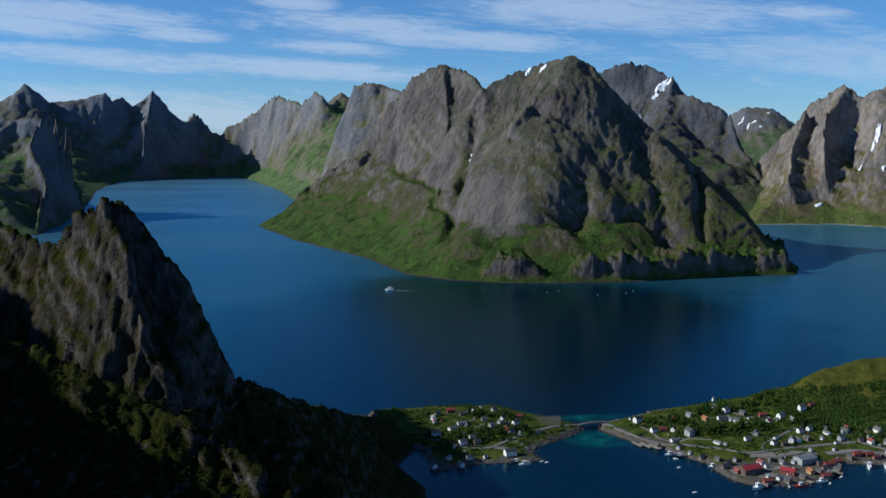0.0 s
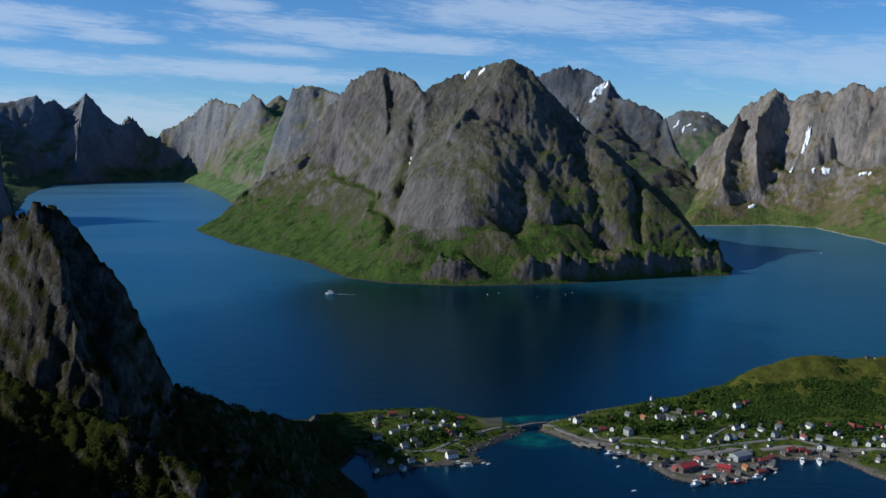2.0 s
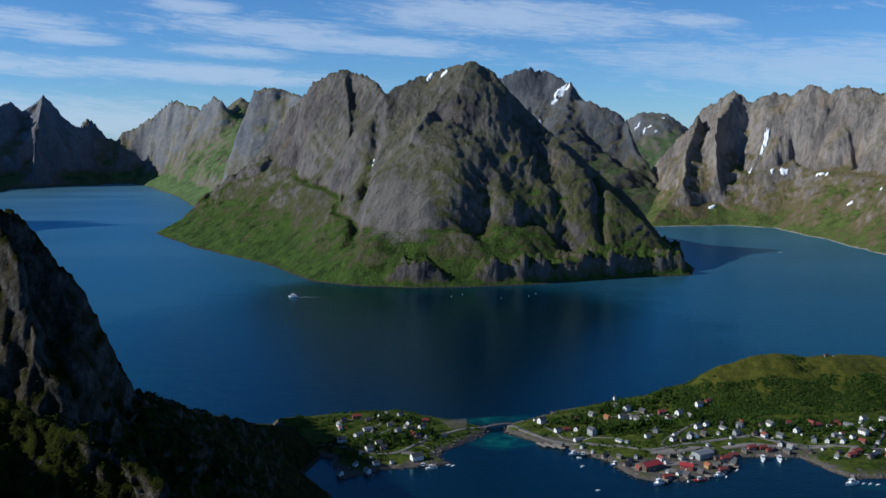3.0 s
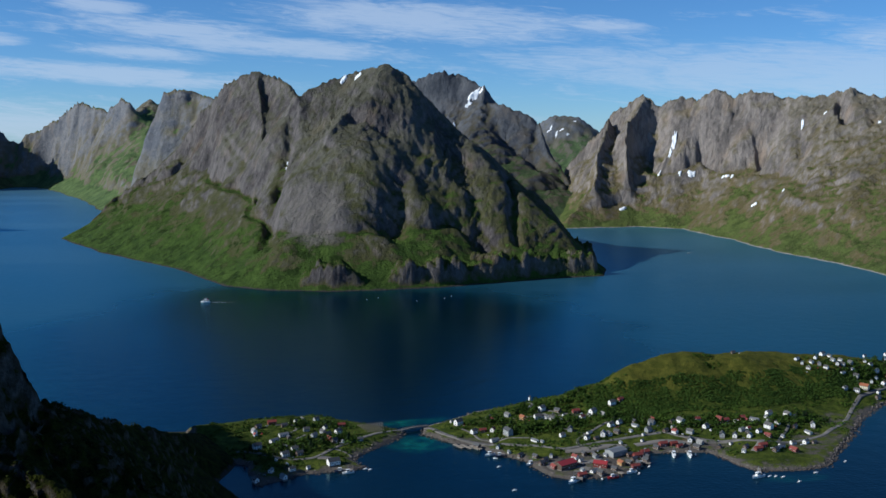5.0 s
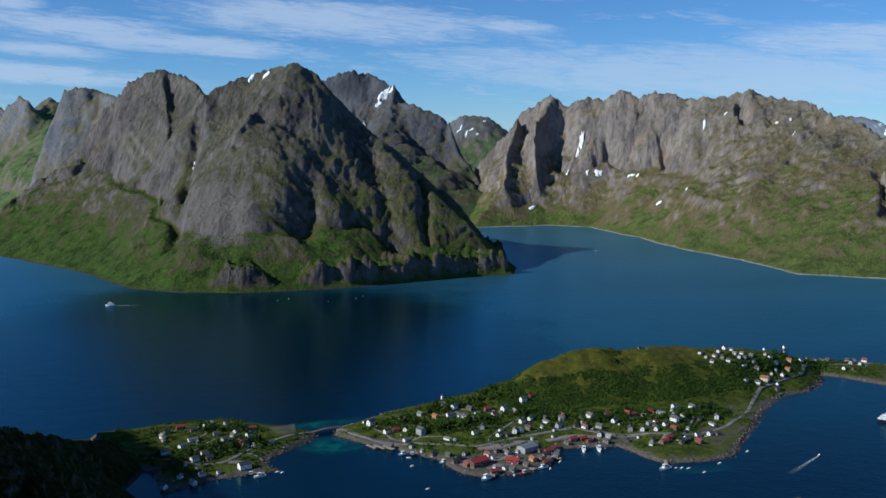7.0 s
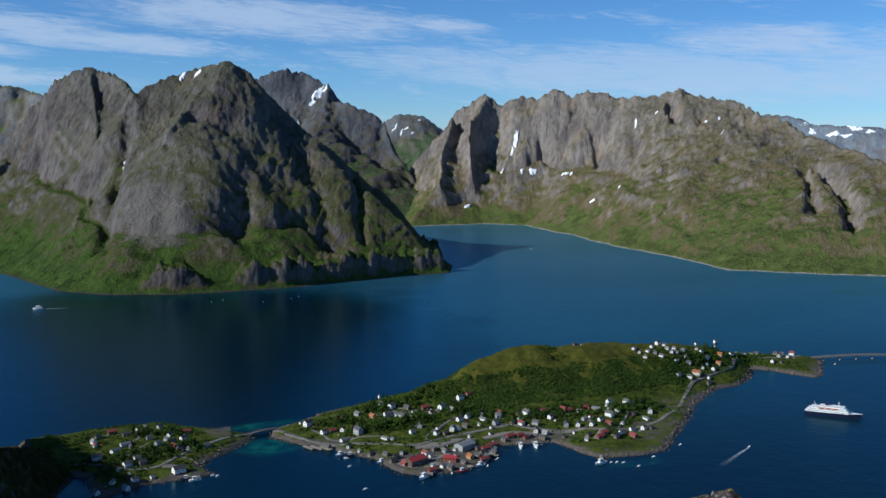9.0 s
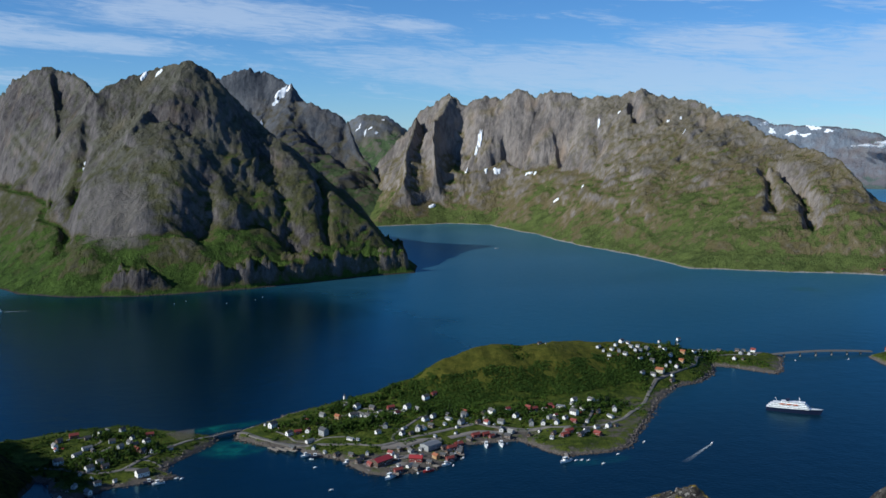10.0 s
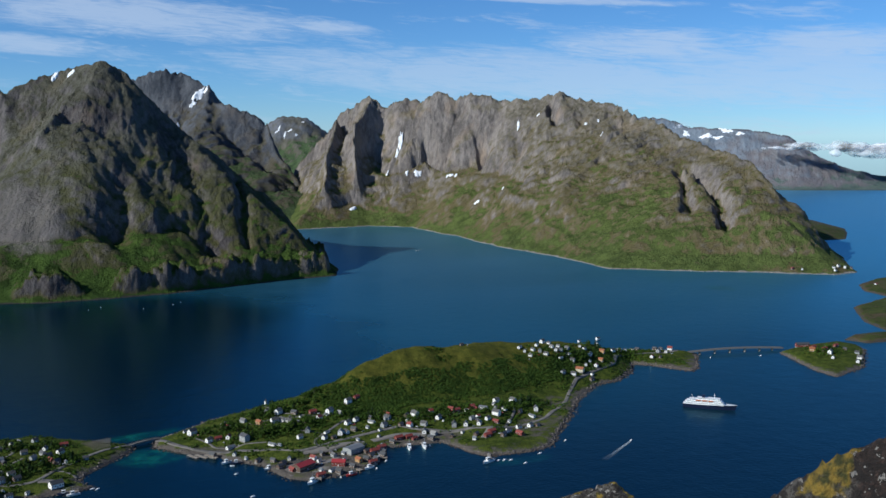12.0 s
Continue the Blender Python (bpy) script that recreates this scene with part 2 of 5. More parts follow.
# haze over the far coast painted as blue-grey rock and greens
HAZED_COAST = mountain_material("hazed_coast_rock", (0.1500, 0.1800, 0.2200), (0.2600, 0.2900, 0.3300), (0.0850, 0.1200, 0.1100), (0.1200, 0.1550, 0.1300), 0.90, 0.5, 0.0004, 1.8, 0.5)
SKERRY = mountain_material("skerry_rock", (0.0480, 0.0430, 0.0370), (0.1600, 0.1420, 0.1240), (0.0300, 0.0420, 0.0110), (0.0700, 0.0820, 0.0220), 0.94, 1.0, -0.004, 0.5, 0.3, 0.5, (0.8, 2.4))
MEADOW = mountain_material("meadow", (0.0689, 0.0609, 0.0528), (0.2296, 0.2066, 0.1837), (0.0224, 0.0378, 0.0056), (0.0896, 0.1064, 0.0154), 0.74, 0.95, -0.006, 0.35, 0.3, 0.3, (1.3, 3.0), strand=((0.044, 0.037, 0.032), (0.155, 0.135, 0.118)), heath=(14.0, 26.0, (0.0460, 0.0540, 0.0080), (0.1080, 0.1020, 0.0160)))


# ---- terrain ----
def hash2(i, j, seed):
    v = np.sin(i * 127.1 + j * 311.7 + seed * 74.7) * 43758.5453
    return v - np.floor(v)


def grad_noise(x, y, seed=0):
    """Smooth noise in -1 to 1, about 1 unit a wave."""
    i, j = np.floor(x), np.floor(y)
    u, v = x - i, y - j
    su, sv = u * u * u * (u * (u * 6 - 15) + 10), v * v * v * (v * (v * 6 - 15) + 10)

    def corner(di, dj):
        a = hash2(i + di, j + dj, seed) * 2 * np.pi
        return np.cos(a) * (u - di) + np.sin(a) * (v - dj)

    top = corner(0, 0) * (1 - su) + corner(1, 0) * su
    low = corner(0, 1) * (1 - su) + corner(1, 1) * su
    return (top * (1 - sv) + low * sv) * 1.5


def fbm(x, y, size, octaves=5, seed=0, ridged=False, gain=0.5):
    total, amp, norm = 0, 1.0, 0.0
    for k in range(octaves):
        c, s = math.cos(0.7 * k), math.sin(0.7 * k)
        n = grad_noise((c * x - s * y) / size + 17.3 * k, (s * x + c * y) / size - 9.1 * k, seed + k)
        total = total + amp * (1 - 2 * np.abs(n) if ridged else n)
        norm, amp, size = norm + amp, amp * gain, size / 2.03
    return total / norm


def segment_distance(x, y, a, b):
    dx, dy = b[0] - a[0], b[1] - a[1]
    k = np.clip(((x - a[0]) * dx + (y - a[1]) * dy) / (dx * dx + dy * dy + 1e-9), 0, 1)
    return np.hypot(x - a[0] - k * dx, y - a[1] - k * dy), k


def shore_distance(x, y, polygon):
    """Distance to a closed shoreline, positive on land."""
    best, inside = np.full(x.shape, 1e9), np.zeros(x.shape, bool)
    for a, b in zip(polygon, polygon[1:] + polygon[:1]):
        best = np.minimum(best, segment_distance(x, y, a, b)[0])
        if a[1] != b[1]:
            cross = ((a[1] > y) != (b[1] > y)) & (x < (b[0] - a[0]) * (y - a[1]) / (b[1] - a[1]) + a[0])
            inside ^= cross
    return np.where(inside, best, -best)


def smooth(v, a, b):
    k = np.clip((v - a) / (b - a), 0, 1)
    return k * k * (3 - 2 * k)


def terrace(h, step, strength, wobble):
    """Cliff bands with ledges between them."""
    t = h / step + wobble
    k = np.floor(t)
    f = t - k
    f = np.where(f < 0.5, 4 * f**3, 1 - 4 * (1 - f) ** 3)
    return h + strength * ((k + f - wobble) * step - h)


def soft_max(a, b, k):
    """The larger of two heights, with the crease between them filled like scree."""
    t = np.clip(0.5 + 0.5 * (b - a) / k, 0, 1)
    return a + (b - a) * t + k * t * (1 - t)


def massif(shore, ridges, seed=0, hollow=1.35, rough=16.0, size=70.0, warp=7.0, jag=2.0, bands=(45.0, 0.15), ledge=30.0, ribs=(0.0, 30.0), crest=0.2, cliff=None, gullies=(), teeth=0.0, scree=8.0, apron=None, calm=()):
    """A height function: the land climbs from its shoreline to ridge lines of (x, y, z). hollow over 1 makes the flanks hollow, so the crests are steep;
    a line may begin with a hollowness of its own. ribs: depth and spacing of the buttresses that run down from every ridge.
    apron: width and height of the gentle slope between the shore and the foot of the rock, as numbers or as a function of x, y. calm: ovals of smooth slab (x, y, rx, ry)."""

    def height(x, y):
        wx, wy = fbm(x, y, size * 1.2, 4, seed + 50), fbm(x, y, size * 1.2, 4, seed + 60)
        qx, qy = x + warp * wx, y + warp * wy
        ds = shore_distance(x + 0.6 * warp * wx, y + 0.6 * warp * wy, shore)
        land = np.maximum(ds, 0.0)
        foot, inner = np.zeros(x.shape), land
        if apron:
            inset, base = apron(x, y) if callable(apron) else apron
            inset = inset * (1 + 0.5 * fbm(x, y, 110.0, 3, seed + 33))
            foot, inner = base * np.clip(ds / inset, 0, 1) ** 1.15, np.maximum(ds - inset, 0.15 * land)
        rest = np.ones(x.shape)
        for cx, cy, ax, ay in calm:
            rest = rest * (0.25 + 0.75 * smooth(np.hypot((x - cx) / ax, (y - cy) / ay), 0.7, 1.1))
        h, near = foot.copy(), np.full(x.shape, 1e9)
        for number, line in enumerate(ridges):
            power = hollow
            if isinstance(line[0], float):
                power, line = line[0], line[1:]
            top, close = np.zeros(x.shape), np.full(x.shape, 1e9)
            fx, fy, total = 0.0, 0.0, 1e-12
            for a, b in zip(line, line[1:]):
                d, k = segment_distance(qx, qy, a, b)
                top = np.maximum(top, foot + np.maximum(a[2] + (b[2] - a[2]) * k - foot, 0) * (inner / (inner + d + 1e-6)) ** power)
                w = (20.0 / (d + 4.0)) ** 6
                fx, fy, total = fx + w * (a[0] + (b[0] - a[0]) * k), fy + w * (a[1] + (b[1] - a[1]) * k), total + w
                close = np.minimum(close, d)
            if ribs[0]:
                fx, fy = fx / total, fy / total
                rx, ry = fx + 0.24 * (qx - fx) + 0.05 * size * wy, fy + 0.24 * (qy - fy) - 0.05 * size * wx
                rib = 0.65 * fbm(rx, ry, ribs[1], 5, seed + 11, True, 0.55) + 0.45 * fbm(rx, ry, ribs[1] * 2.3, 3, seed + 12, True)
                top = top + rest * ribs[0] * (rib - 0.25) * ((0.7 if number else 0.0) + (0.3 if number else 1.0) * smooth(close, 2, 40)) * smooth(inner / (inner + close + 1e-6), 0.06, 0.35) * np.clip(top / 60, 0, 1)
            near = np.where(top > h, close, near)
            h = soft_max(h, top, np.minimum(scree, 0.25 * (np.maximum(h, top) - foot)) + 1e-3)
        crag = 0.5 * fbm(qx, qy, size * 0.5, 6, seed, True, 0.55) + 0.6 * fbm(qx, qy, size * 1.6, 5, seed + 3, True, 0.5)
        fine = fbm(x, y, size / 5, 4, seed + 9, True, 0.6)
        away = np.clip(near / 50, 0, 1)
        if bands[1]:
            h = terrace(h, bands[0], bands[1] * away * np.clip(land / 40, 0, 1), 0.9 * fbm(x, y, size * 2, 3, seed + 70))
        keep = rest * (crest + (1 - crest) * away) * np.clip(land / 70, 0, 1) * np.clip(h / 60, 0.12, 1)
        h = h + keep * (rough * (crag - 0.1) + jag * 1.6 * fine) + jag * (0.5 + 0.5 * away + crest) * fbm(x, y, ledge, 4, seed + 5) * np.clip(h / 40, 0, 1)
        if teeth:
            h = h + teeth * smooth(h, 130, 240) * np.exp(-((near / 26) ** 2)) * (fbm(x, y, 34.0, 4, seed + 8, True, 0.6) - 0.3)
        for depth, wide, *line in gullies:
            d = np.min([segment_distance(qx, qy, a, b)[0] for a, b in zip(line, line[1:])], axis=0)
            h = h - np.minimum(depth, 0.6 * h) * np.exp(-((d / wide) ** 2)) * (1 + 0.5 * fine)
        if cliff:
            tall, start = cliff
            wall = tall * smooth(land, 2, 17) * smooth(x, start, start + 60) * smooth(fbm(x, y, 120.0, 2, seed + 77), -0.4, 0.15)
            h = np.maximum(h, wall * (0.62 + 0.35 * fine + 0.75 * fbm(x, y, 58.0, 5, seed + 78, True, 0.6)))
        return np.where(ds > 0, np.maximum(h, 0) + np.minimum(land * 0.25, 0.9), ds * 0.35)

    return height


def grid_mesh(name, height, x0, x1, y0, y1, step, mat, floor=-4.0, dense=None, hole=None, crags=None):
    """A mesh of the height function where it rises out of the water."""
    xs, ys = np.arange(x0, x1 + step, step), np.arange(y0, y1 + step, step)
    if dense:
        (a, b, c, d), fine = dense
        xs = np.concatenate([np.arange(x0, a, step), np.arange(a, b, fine), np.arange(b, x1 + step, step)])
        ys = np.concatenate([np.arange(y0, c, step), np.arange(c, d, fine), np.arange(d, y1 + step, step)])
    gx, gy = np.meshgrid(xs, ys)
    gz = height(gx, gy)
    nx, ny = len(xs), len(ys)
    mx, my, mz = gx, gy, gz
    if crags:
        # joints and ledges: steep faces are pushed in and out along their normal
        amp, grain, seed, face, *even = crags
        dy, dx = np.gradient(gz, ys, xs)
        length = np.sqrt(1 + dx * dx + dy * dy)
        steep = smooth(1 - 1 / length, 0.24, 0.50)
        c, s = math.cos(radians(face)), math.sin(radians(face))
        u, v, w = c * gx + s * gy, s * gx - c * gy, gz
        form = 0.9 * fbm(u + 0.45 * w, 0.20 * (w - 0.45 * u), grain, 5, seed, True, 0.55) + 0.6 * fbm(0.9 * u + 0.4 * v - 0.30 * w, 0.28 * (w + 0.30 * u), grain * 0.8, 5, seed + 1, True, 0.55)
        form = form + 0.8 * fbm(u + 0.4 * v, 0.18 * w, grain * 1.5, 3, seed + 2)
        if even:
            steep = steep * (0.12 + 0.88 * smooth(np.hypot(gx - even[0], gz - even[1]) / even[2] + 0.5 * fbm(gx, gz, 40.0, 3, seed + 3), 0.75, 1.1))
        push = amp * steep * np.clip(gz / (3 * amp), 0, 1) * (form - np.mean(form)) / length
        mx, my, mz = gx - dx * push, gy - dy * push, gz + push
    idx = np.arange(nx * ny).reshape(ny, nx)
    quads = np.stack([idx[:-1, :-1], idx[:-1, 1:], idx[1:, 1:], idx[1:, :-1]], -1).reshape(-1, 4)
    quads = quads[gz.ravel()[quads].max(1) > floor]
    if hole:
        mid = np.stack([gx, gy], -1).reshape(-1, 2)[quads].mean(1)
        quads = quads[~((mid[:, 0] > hole[0]) & (mid[:, 0] < hole[1]) & (mid[:, 1] > hole[2]) & (mid[:, 1] < hole[3]))]
    used, quads = np.unique(quads, return_inverse=True)
    quads = quads.reshape(-1, 4)
    verts = np.stack([mx, my, mz], -1).reshape(-1, 3)[used]
    me = bpy.data.meshes.new(name)
    me.vertices.add(len(verts))
    me.vertices.foreach_set("co", verts.astype(np.float32).ravel())
    me.loops.add(quads.size)
    me.loops.foreach_set("vertex_index", quads.astype(np.int32).ravel())
    me.polygons.add(len(quads))
    me.polygons.foreach_set("loop_start", np.arange(0, quads.size, 4, dtype=np.int32))
    me.update(calc_edges=True)
    me.polygons.foreach_set("use_smooth", np.ones(len(quads), bool))
    me.materials.append(mat)
    return new(name, me)


# the fjord, one sheet to the horizon
me = bpy.data.meshes.new("water")
me.from_pydata([(-9000, -9000, 0), (9000, -9000, 0), (9000, 9000, 0), (-9000, 9000, 0)], [], [(0, 1, 2, 3)])
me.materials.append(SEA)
tagged(new("water", me), "calm deep blue fjord water with dark reflections", "water", kind="structure")

# the great pyramid across the fjord, two summits with a gully between
OL_SHORE = [(-404, 2515), (-427, 2296), (-300, 2005), (-142, 1740), (-55, 1524), (13, 1467), (95, 1440), (177, 1440), (261, 1451), (350, 1478), (443, 1507), (543, 1525),
            (575, 1600), (590, 1800), (640, 2100), (500, 2500), (150, 2700), (-200, 2800)]
OL_RIDGES = [
    [(69, 1879, 291), (101, 1897, 309), (178, 1882, 337), (232, 1815, 348), (267, 1810, 325), (313, 1833, 246), (391, 1808, 201), (454, 1732, 144), (505, 1634, 65), (542, 1548, 3)],
    [0.9, (225, 1815, 347), (179, 1720, 252), (202, 1668, 192), (173, 1632, 163), (140, 1562, 78), (131, 1530, 46)],
    [(201, 1799, 310), (141, 1734, 250), (108, 1700, 205)],
    [(262, 1812, 327), (277, 1772, 267), (301, 1712, 199), (317, 1652, 134), (320, 1592, 73), (314, 1540, 38)],
    [(202, 1668, 192), (243, 1622, 136), (281, 1572, 76), (287, 1540, 43)],
    [(391, 1800, 195), (385, 1725, 140), (390, 1655, 86), (382, 1570, 39), (360, 1500, 12)],
    [(477, 1700, 125), (466, 1650, 70), (443, 1530, 16)],
]
OL_WEST = [
    [(-121, 2297, 270), (-79, 2229, 318), (-11, 2130, 351), (19, 2120, 346), (51, 2079, 332), (73, 1989, 295), (69, 1879, 291)],
    [(5, 2110, 333), (9, 1960, 206), (-8, 1820, 116), (-8, 1690, 57)],
    [(-121, 2297, 270), (-215, 2340, 154), (-320, 2379, 86), (-385, 2318, 11)],
]


def ol_apron(x, y):
    """A green shelf above the sea cliffs, which runs out on the eastern point."""
    k, w = smooth(x, 300, 420), smooth(-x, -30, 110)
    return 92 - 78 * k + 105 * w, 50 - 43 * k + 52 * w


ol = massif(OL_SHORE, OL_RIDGES + [[1.35, *line] for line in OL_WEST], 3, 1.0, 4.0, 85.0, 9.0, 0.9, (52.0, 0.04), 16.0, (15.0, 30.0), 0.3, (30.0, 30.0), [
    (15, 12, (60, 1864), (51, 1807), (41, 1760), (20, 1660), (5, 1590)), (16, 22, (318, 1760), (345, 1690), (350, 1610), (345, 1550)), (12, 9, (430, 1720), (420, 1620), (408, 1560)),
    (14, 18, (226, 1625), (215, 1575), (205, 1545)), (14, 10, (160, 1740), (210, 1712))], teeth=8.0, scree=16.0, apron=ol_apron, calm=[(95, 1600, 62, 62)])
tagged(grid_mesh("mountain", ol, -440, 660, 1420, 2560, 2.6, MOUNTAIN, crags=(4.0, 26.0, 401, 5, 92, 100, 66)), "steep granite mountain with pale slabs and green lower slopes", "mountain")

# behind it to the west: the table mountain and the peaks over the inner fjord
CD_SHORE = [(-1500, 5200), (-1200, 4570), (-1100, 4610), (-960, 4600), (-897, 4503), (-609, 3676), (-397, 2880), (-404, 2515), (-300, 2300), (0, 2350), (150, 2500), (300, 3000), (300, 5200)]
cd = massif(CD_SHORE, [
    [(-266, 3068, 356), (-229, 3071, 360), (-160, 3056, 349), (-118, 2948, 319), (-70, 2800, 200)],
    [(-1118, 4760, 128), (-1023, 4761, 208), (-906, 4714, 279), (-744, 4540, 364), (-679, 4448, 342), (-606, 4358, 306), (-531, 4166, 369), (-491, 4121, 347), (-463, 4174, 314), (-437, 4378, 364), (-360, 4185, 307)],
    [0.8, (-437, 4378, 364), (-400, 3900, 210), (-380, 3500, 130), (-360, 3150, 80)],
    [(-1215, 4737, 250), (-1165, 4750, 284), (-1061, 4774, 187)],
], 21, 1.2, 10.0, 120.0, 40.0, 2.0, (45.0, 0.0), 30.0, (34.0, 90.0), 0.15, scree=20.0, apron=(60.0, 16.0))
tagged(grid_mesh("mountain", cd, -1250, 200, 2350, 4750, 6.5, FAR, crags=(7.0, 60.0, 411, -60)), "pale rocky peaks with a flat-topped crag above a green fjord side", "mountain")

# west of the inner fjord
AB_SHORE = [(-846, 2096), (-875, 2250), (-930, 2500), (-985, 2739), (-1070, 3020), (-1150, 3300), (-1230, 3560), (-1270, 3720), (-1320, 4000), (-1345, 4180), (-1323, 4267), (-1240, 4370), (-1149, 4440), (-1060, 4470), (-1000, 4950), (-2600, 4950), (-2600, 2000), (-1300, 1900)]
tagged(grid_mesh("mountain", massif(AB_SHORE, [
    [(-1300, 2540, 290), (-1216, 2522, 274), (-1080, 2529, 243), (-991, 2511, 265), (-984, 2610, 240), (-985, 2720, 172), (-995, 2840, 96), (-1035, 3100, 40)],
    [0.8, (-991, 2511, 265), (-989, 2404, 176), (-906, 2276, 103), (-857, 2134, 25)],
    [0.8, (-1080, 2529, 243), (-1090, 2400, 150), (-1060, 2250, 60)]], 31, 1.15, 8.0, 110.0, 26.0, 2.0, (45.0, 0.0), 26.0, (18.0, 60.0), 0.12, scree=14.0, apron=(30.0, 8.0)),
                 -1500, -820, 2000, 3750, 5.0, TINTED_FAR, crags=(8.0, 60.0, 441, -50)), "green-topped ridge in half shade west of the fjord", "mountain")
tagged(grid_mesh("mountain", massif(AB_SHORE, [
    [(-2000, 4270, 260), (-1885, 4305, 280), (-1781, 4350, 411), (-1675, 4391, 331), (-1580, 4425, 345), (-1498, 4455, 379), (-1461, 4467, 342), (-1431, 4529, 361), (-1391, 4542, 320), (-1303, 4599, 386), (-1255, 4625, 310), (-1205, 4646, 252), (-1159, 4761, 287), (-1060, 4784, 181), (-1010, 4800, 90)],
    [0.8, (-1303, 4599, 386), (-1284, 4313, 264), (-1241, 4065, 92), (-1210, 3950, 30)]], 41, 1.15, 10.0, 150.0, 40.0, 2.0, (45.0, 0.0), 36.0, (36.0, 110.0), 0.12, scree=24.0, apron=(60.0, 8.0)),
                 -2200, -940, 3500, 4850, 7.0, TINTED_FAR, crags=(7.0, 70.0, 451, 15)), "far jagged peaks with haze and shade tinted into their rock", "mountain")

# behind it to the east: the high peak with the snow field, and a far round one
J_SHORE = [(500, 2380), (718, 2409), (919, 2347), (1000, 2300), (1050, 2700), (1000, 4000), (300, 4000), (250, 2600)]
jf = massif(J_SHORE, [
    [(465, 3267, 362), (492, 3212, 395), (569, 3149, 426), (637, 3136, 411), (693, 3073, 370), (695, 3021, 321), (727, 2962, 315), (815, 2887, 263), (817, 2783, 169), (842, 2670, 99)],
    [0.8, (693, 3073, 370), (648, 2929, 251), (692, 2765, 126), (727, 2548, 62)]], 51, 1.2, 8.0, 80.0, 12.0, 1.4, (45.0, 0.1), 20.0, (22.0, 40.0), 0.4, None, [(24, 26, (704, 2928), (721, 2862), (759, 2788), (772, 2690)), (30, 18, (539, 3115), (522, 3059))], teeth=8.0, apron=(150.0, 40.0))
tagged(grid_mesh("mountain", jf, 280, 1050, 2330, 3500, 5.0, HIGH_PEAK, crags=(7.0, 50.0, 421, -20)), "high granite peak, shade tinted into its rock, with a snow field under its summit", "mountain")
K_SHORE = [(900, 3000), (1700, 3000), (1700, 4600), (900, 4600)]
kf = massif(K_SHORE, [[(1169, 4138, 273), (1231, 4120, 307), (1284, 4104, 304), (1336, 4087, 299), (1410, 4062, 238), (1443, 4051, 170)]], 61, 1.6, 14.0, 90.0, ribs=(20.0, 60.0), scree=16.0)
tagged(grid_mesh("mountain", kf, 900, 1700, 3000, 4500, 9.0, TINTED_FAR), "far rounded grey mountain with streaks of snow", "mountain")

# the long range east of the bay
L_SHORE = [(714, 2325), (919, 2340), (1000, 2265), (1003, 2030), (985, 1754), (998, 1580), (991, 1400), (1076, 1328), (1189, 1251), (1277, 1178), (1330, 1190), (1470, 1340),
           (1650, 1700), (1850, 2300), (1700, 3200), (1000, 3300), (750, 2800)]
L_RIDGES = [
    [(866, 2768, 143), (941, 2690, 224), (970, 2680, 279), (1032, 2603, 329), (1067, 2567, 297), (1100, 2531, 322), (1131, 2507, 314), (1169, 2434, 337), (1208, 2415, 315), (1230, 2381, 333), (1291, 2315, 313), (1323, 2261, 311), (1370, 2186, 327), (1403, 2093, 306), (1426, 2029, 298), (1434, 1949, 268), (1441, 1894, 258), (1436, 1776, 219), (1422, 1640, 192), (1398, 1513, 172), (1371, 1429, 133), (1341, 1346, 76), (1312, 1262, 35), (1285, 1200, 8)],
    [1.2, (1024, 2584, 328), (957, 2525, 250), (921, 2432, 118)],
    [1.2, (948, 2635, 270), (886, 2529, 191), (832, 2421, 92)],
    [0.9, (1368, 2164, 318), (1338, 2016, 234), (1266, 1860, 159), (1151, 1792, 115)],
    [1.0, (1395, 1701, 165), (1331, 1611, 136), (1273, 1490, 88), (1235, 1405, 44)],
    [0.9, (1410, 1580, 165), (1349, 1490, 140), (1292, 1400, 94), (1245, 1335, 48)],
    [0.8, (1385, 1500, 150), (1345, 1425, 118), (1300, 1330, 60)],
]


def range_apron(x, y):
    """Broad green slopes in the north, a narrow strip below the southern slabs."""
    k = smooth(y, 1500, 2050)
    return 34 + 105 * k, 14 + 76 * k


lf = massif(L_SHORE, L_RIDGES, 71, 1.1, 9.0, 85.0, 22.0, 1.4, (55.0, 0.03), 18.0, (30.0, 44.0), 0.45, None, [
    (26, 10, (1343, 2180), (1331, 2135), (1319, 2088)), (26, 13, (1365, 1640), (1310, 1530), (1255, 1440), (1212, 1369)), (16, 10, (1257, 2175), (1241, 2160), (1212, 2094)), (16, 10, (1330, 1645), (1270, 1560), (1200, 1440)),
    (22, 10, (1117, 2434), (1116, 2406), (1140, 2359)), (20, 9, (1208, 2336), (1200, 2304), (1199, 2255))], teeth=13.0, scree=14.0, apron=range_apron)
tagged(grid_mesh("mountain", lf, 700, 1800, 1150, 3000, 3.6, RANGE, crags=(6.0, 36.0, 431, -41)), "long jagged granite range above broad green slopes", "mountain")

# the far coast beyond the open sea
M_SHORE = [(2600, 3950), (3108, 3125), (3462, 2953), (3900, 2700), (4000, 3000), (3000, 3980)]
mf = massif(M_SHORE, [[(2815, 3826, 317), (2937, 3733, 303), (3016, 3670, 265), (3148, 3557, 257), (3257, 3458, 246), (3335, 3382, 224), (3395, 3322, 164), (3510, 3201, 54), (3659, 3029, 21)]], 81, 1.4, 12.0, 120.0, ribs=(18.0, 90.0), scree=20.0)
tagged(grid_mesh("mountain", mf, 2600, 3900, 2800, 3900, 10.0, HAZED_COAST), "far snow-streaked coast under low cloud", "mountain")

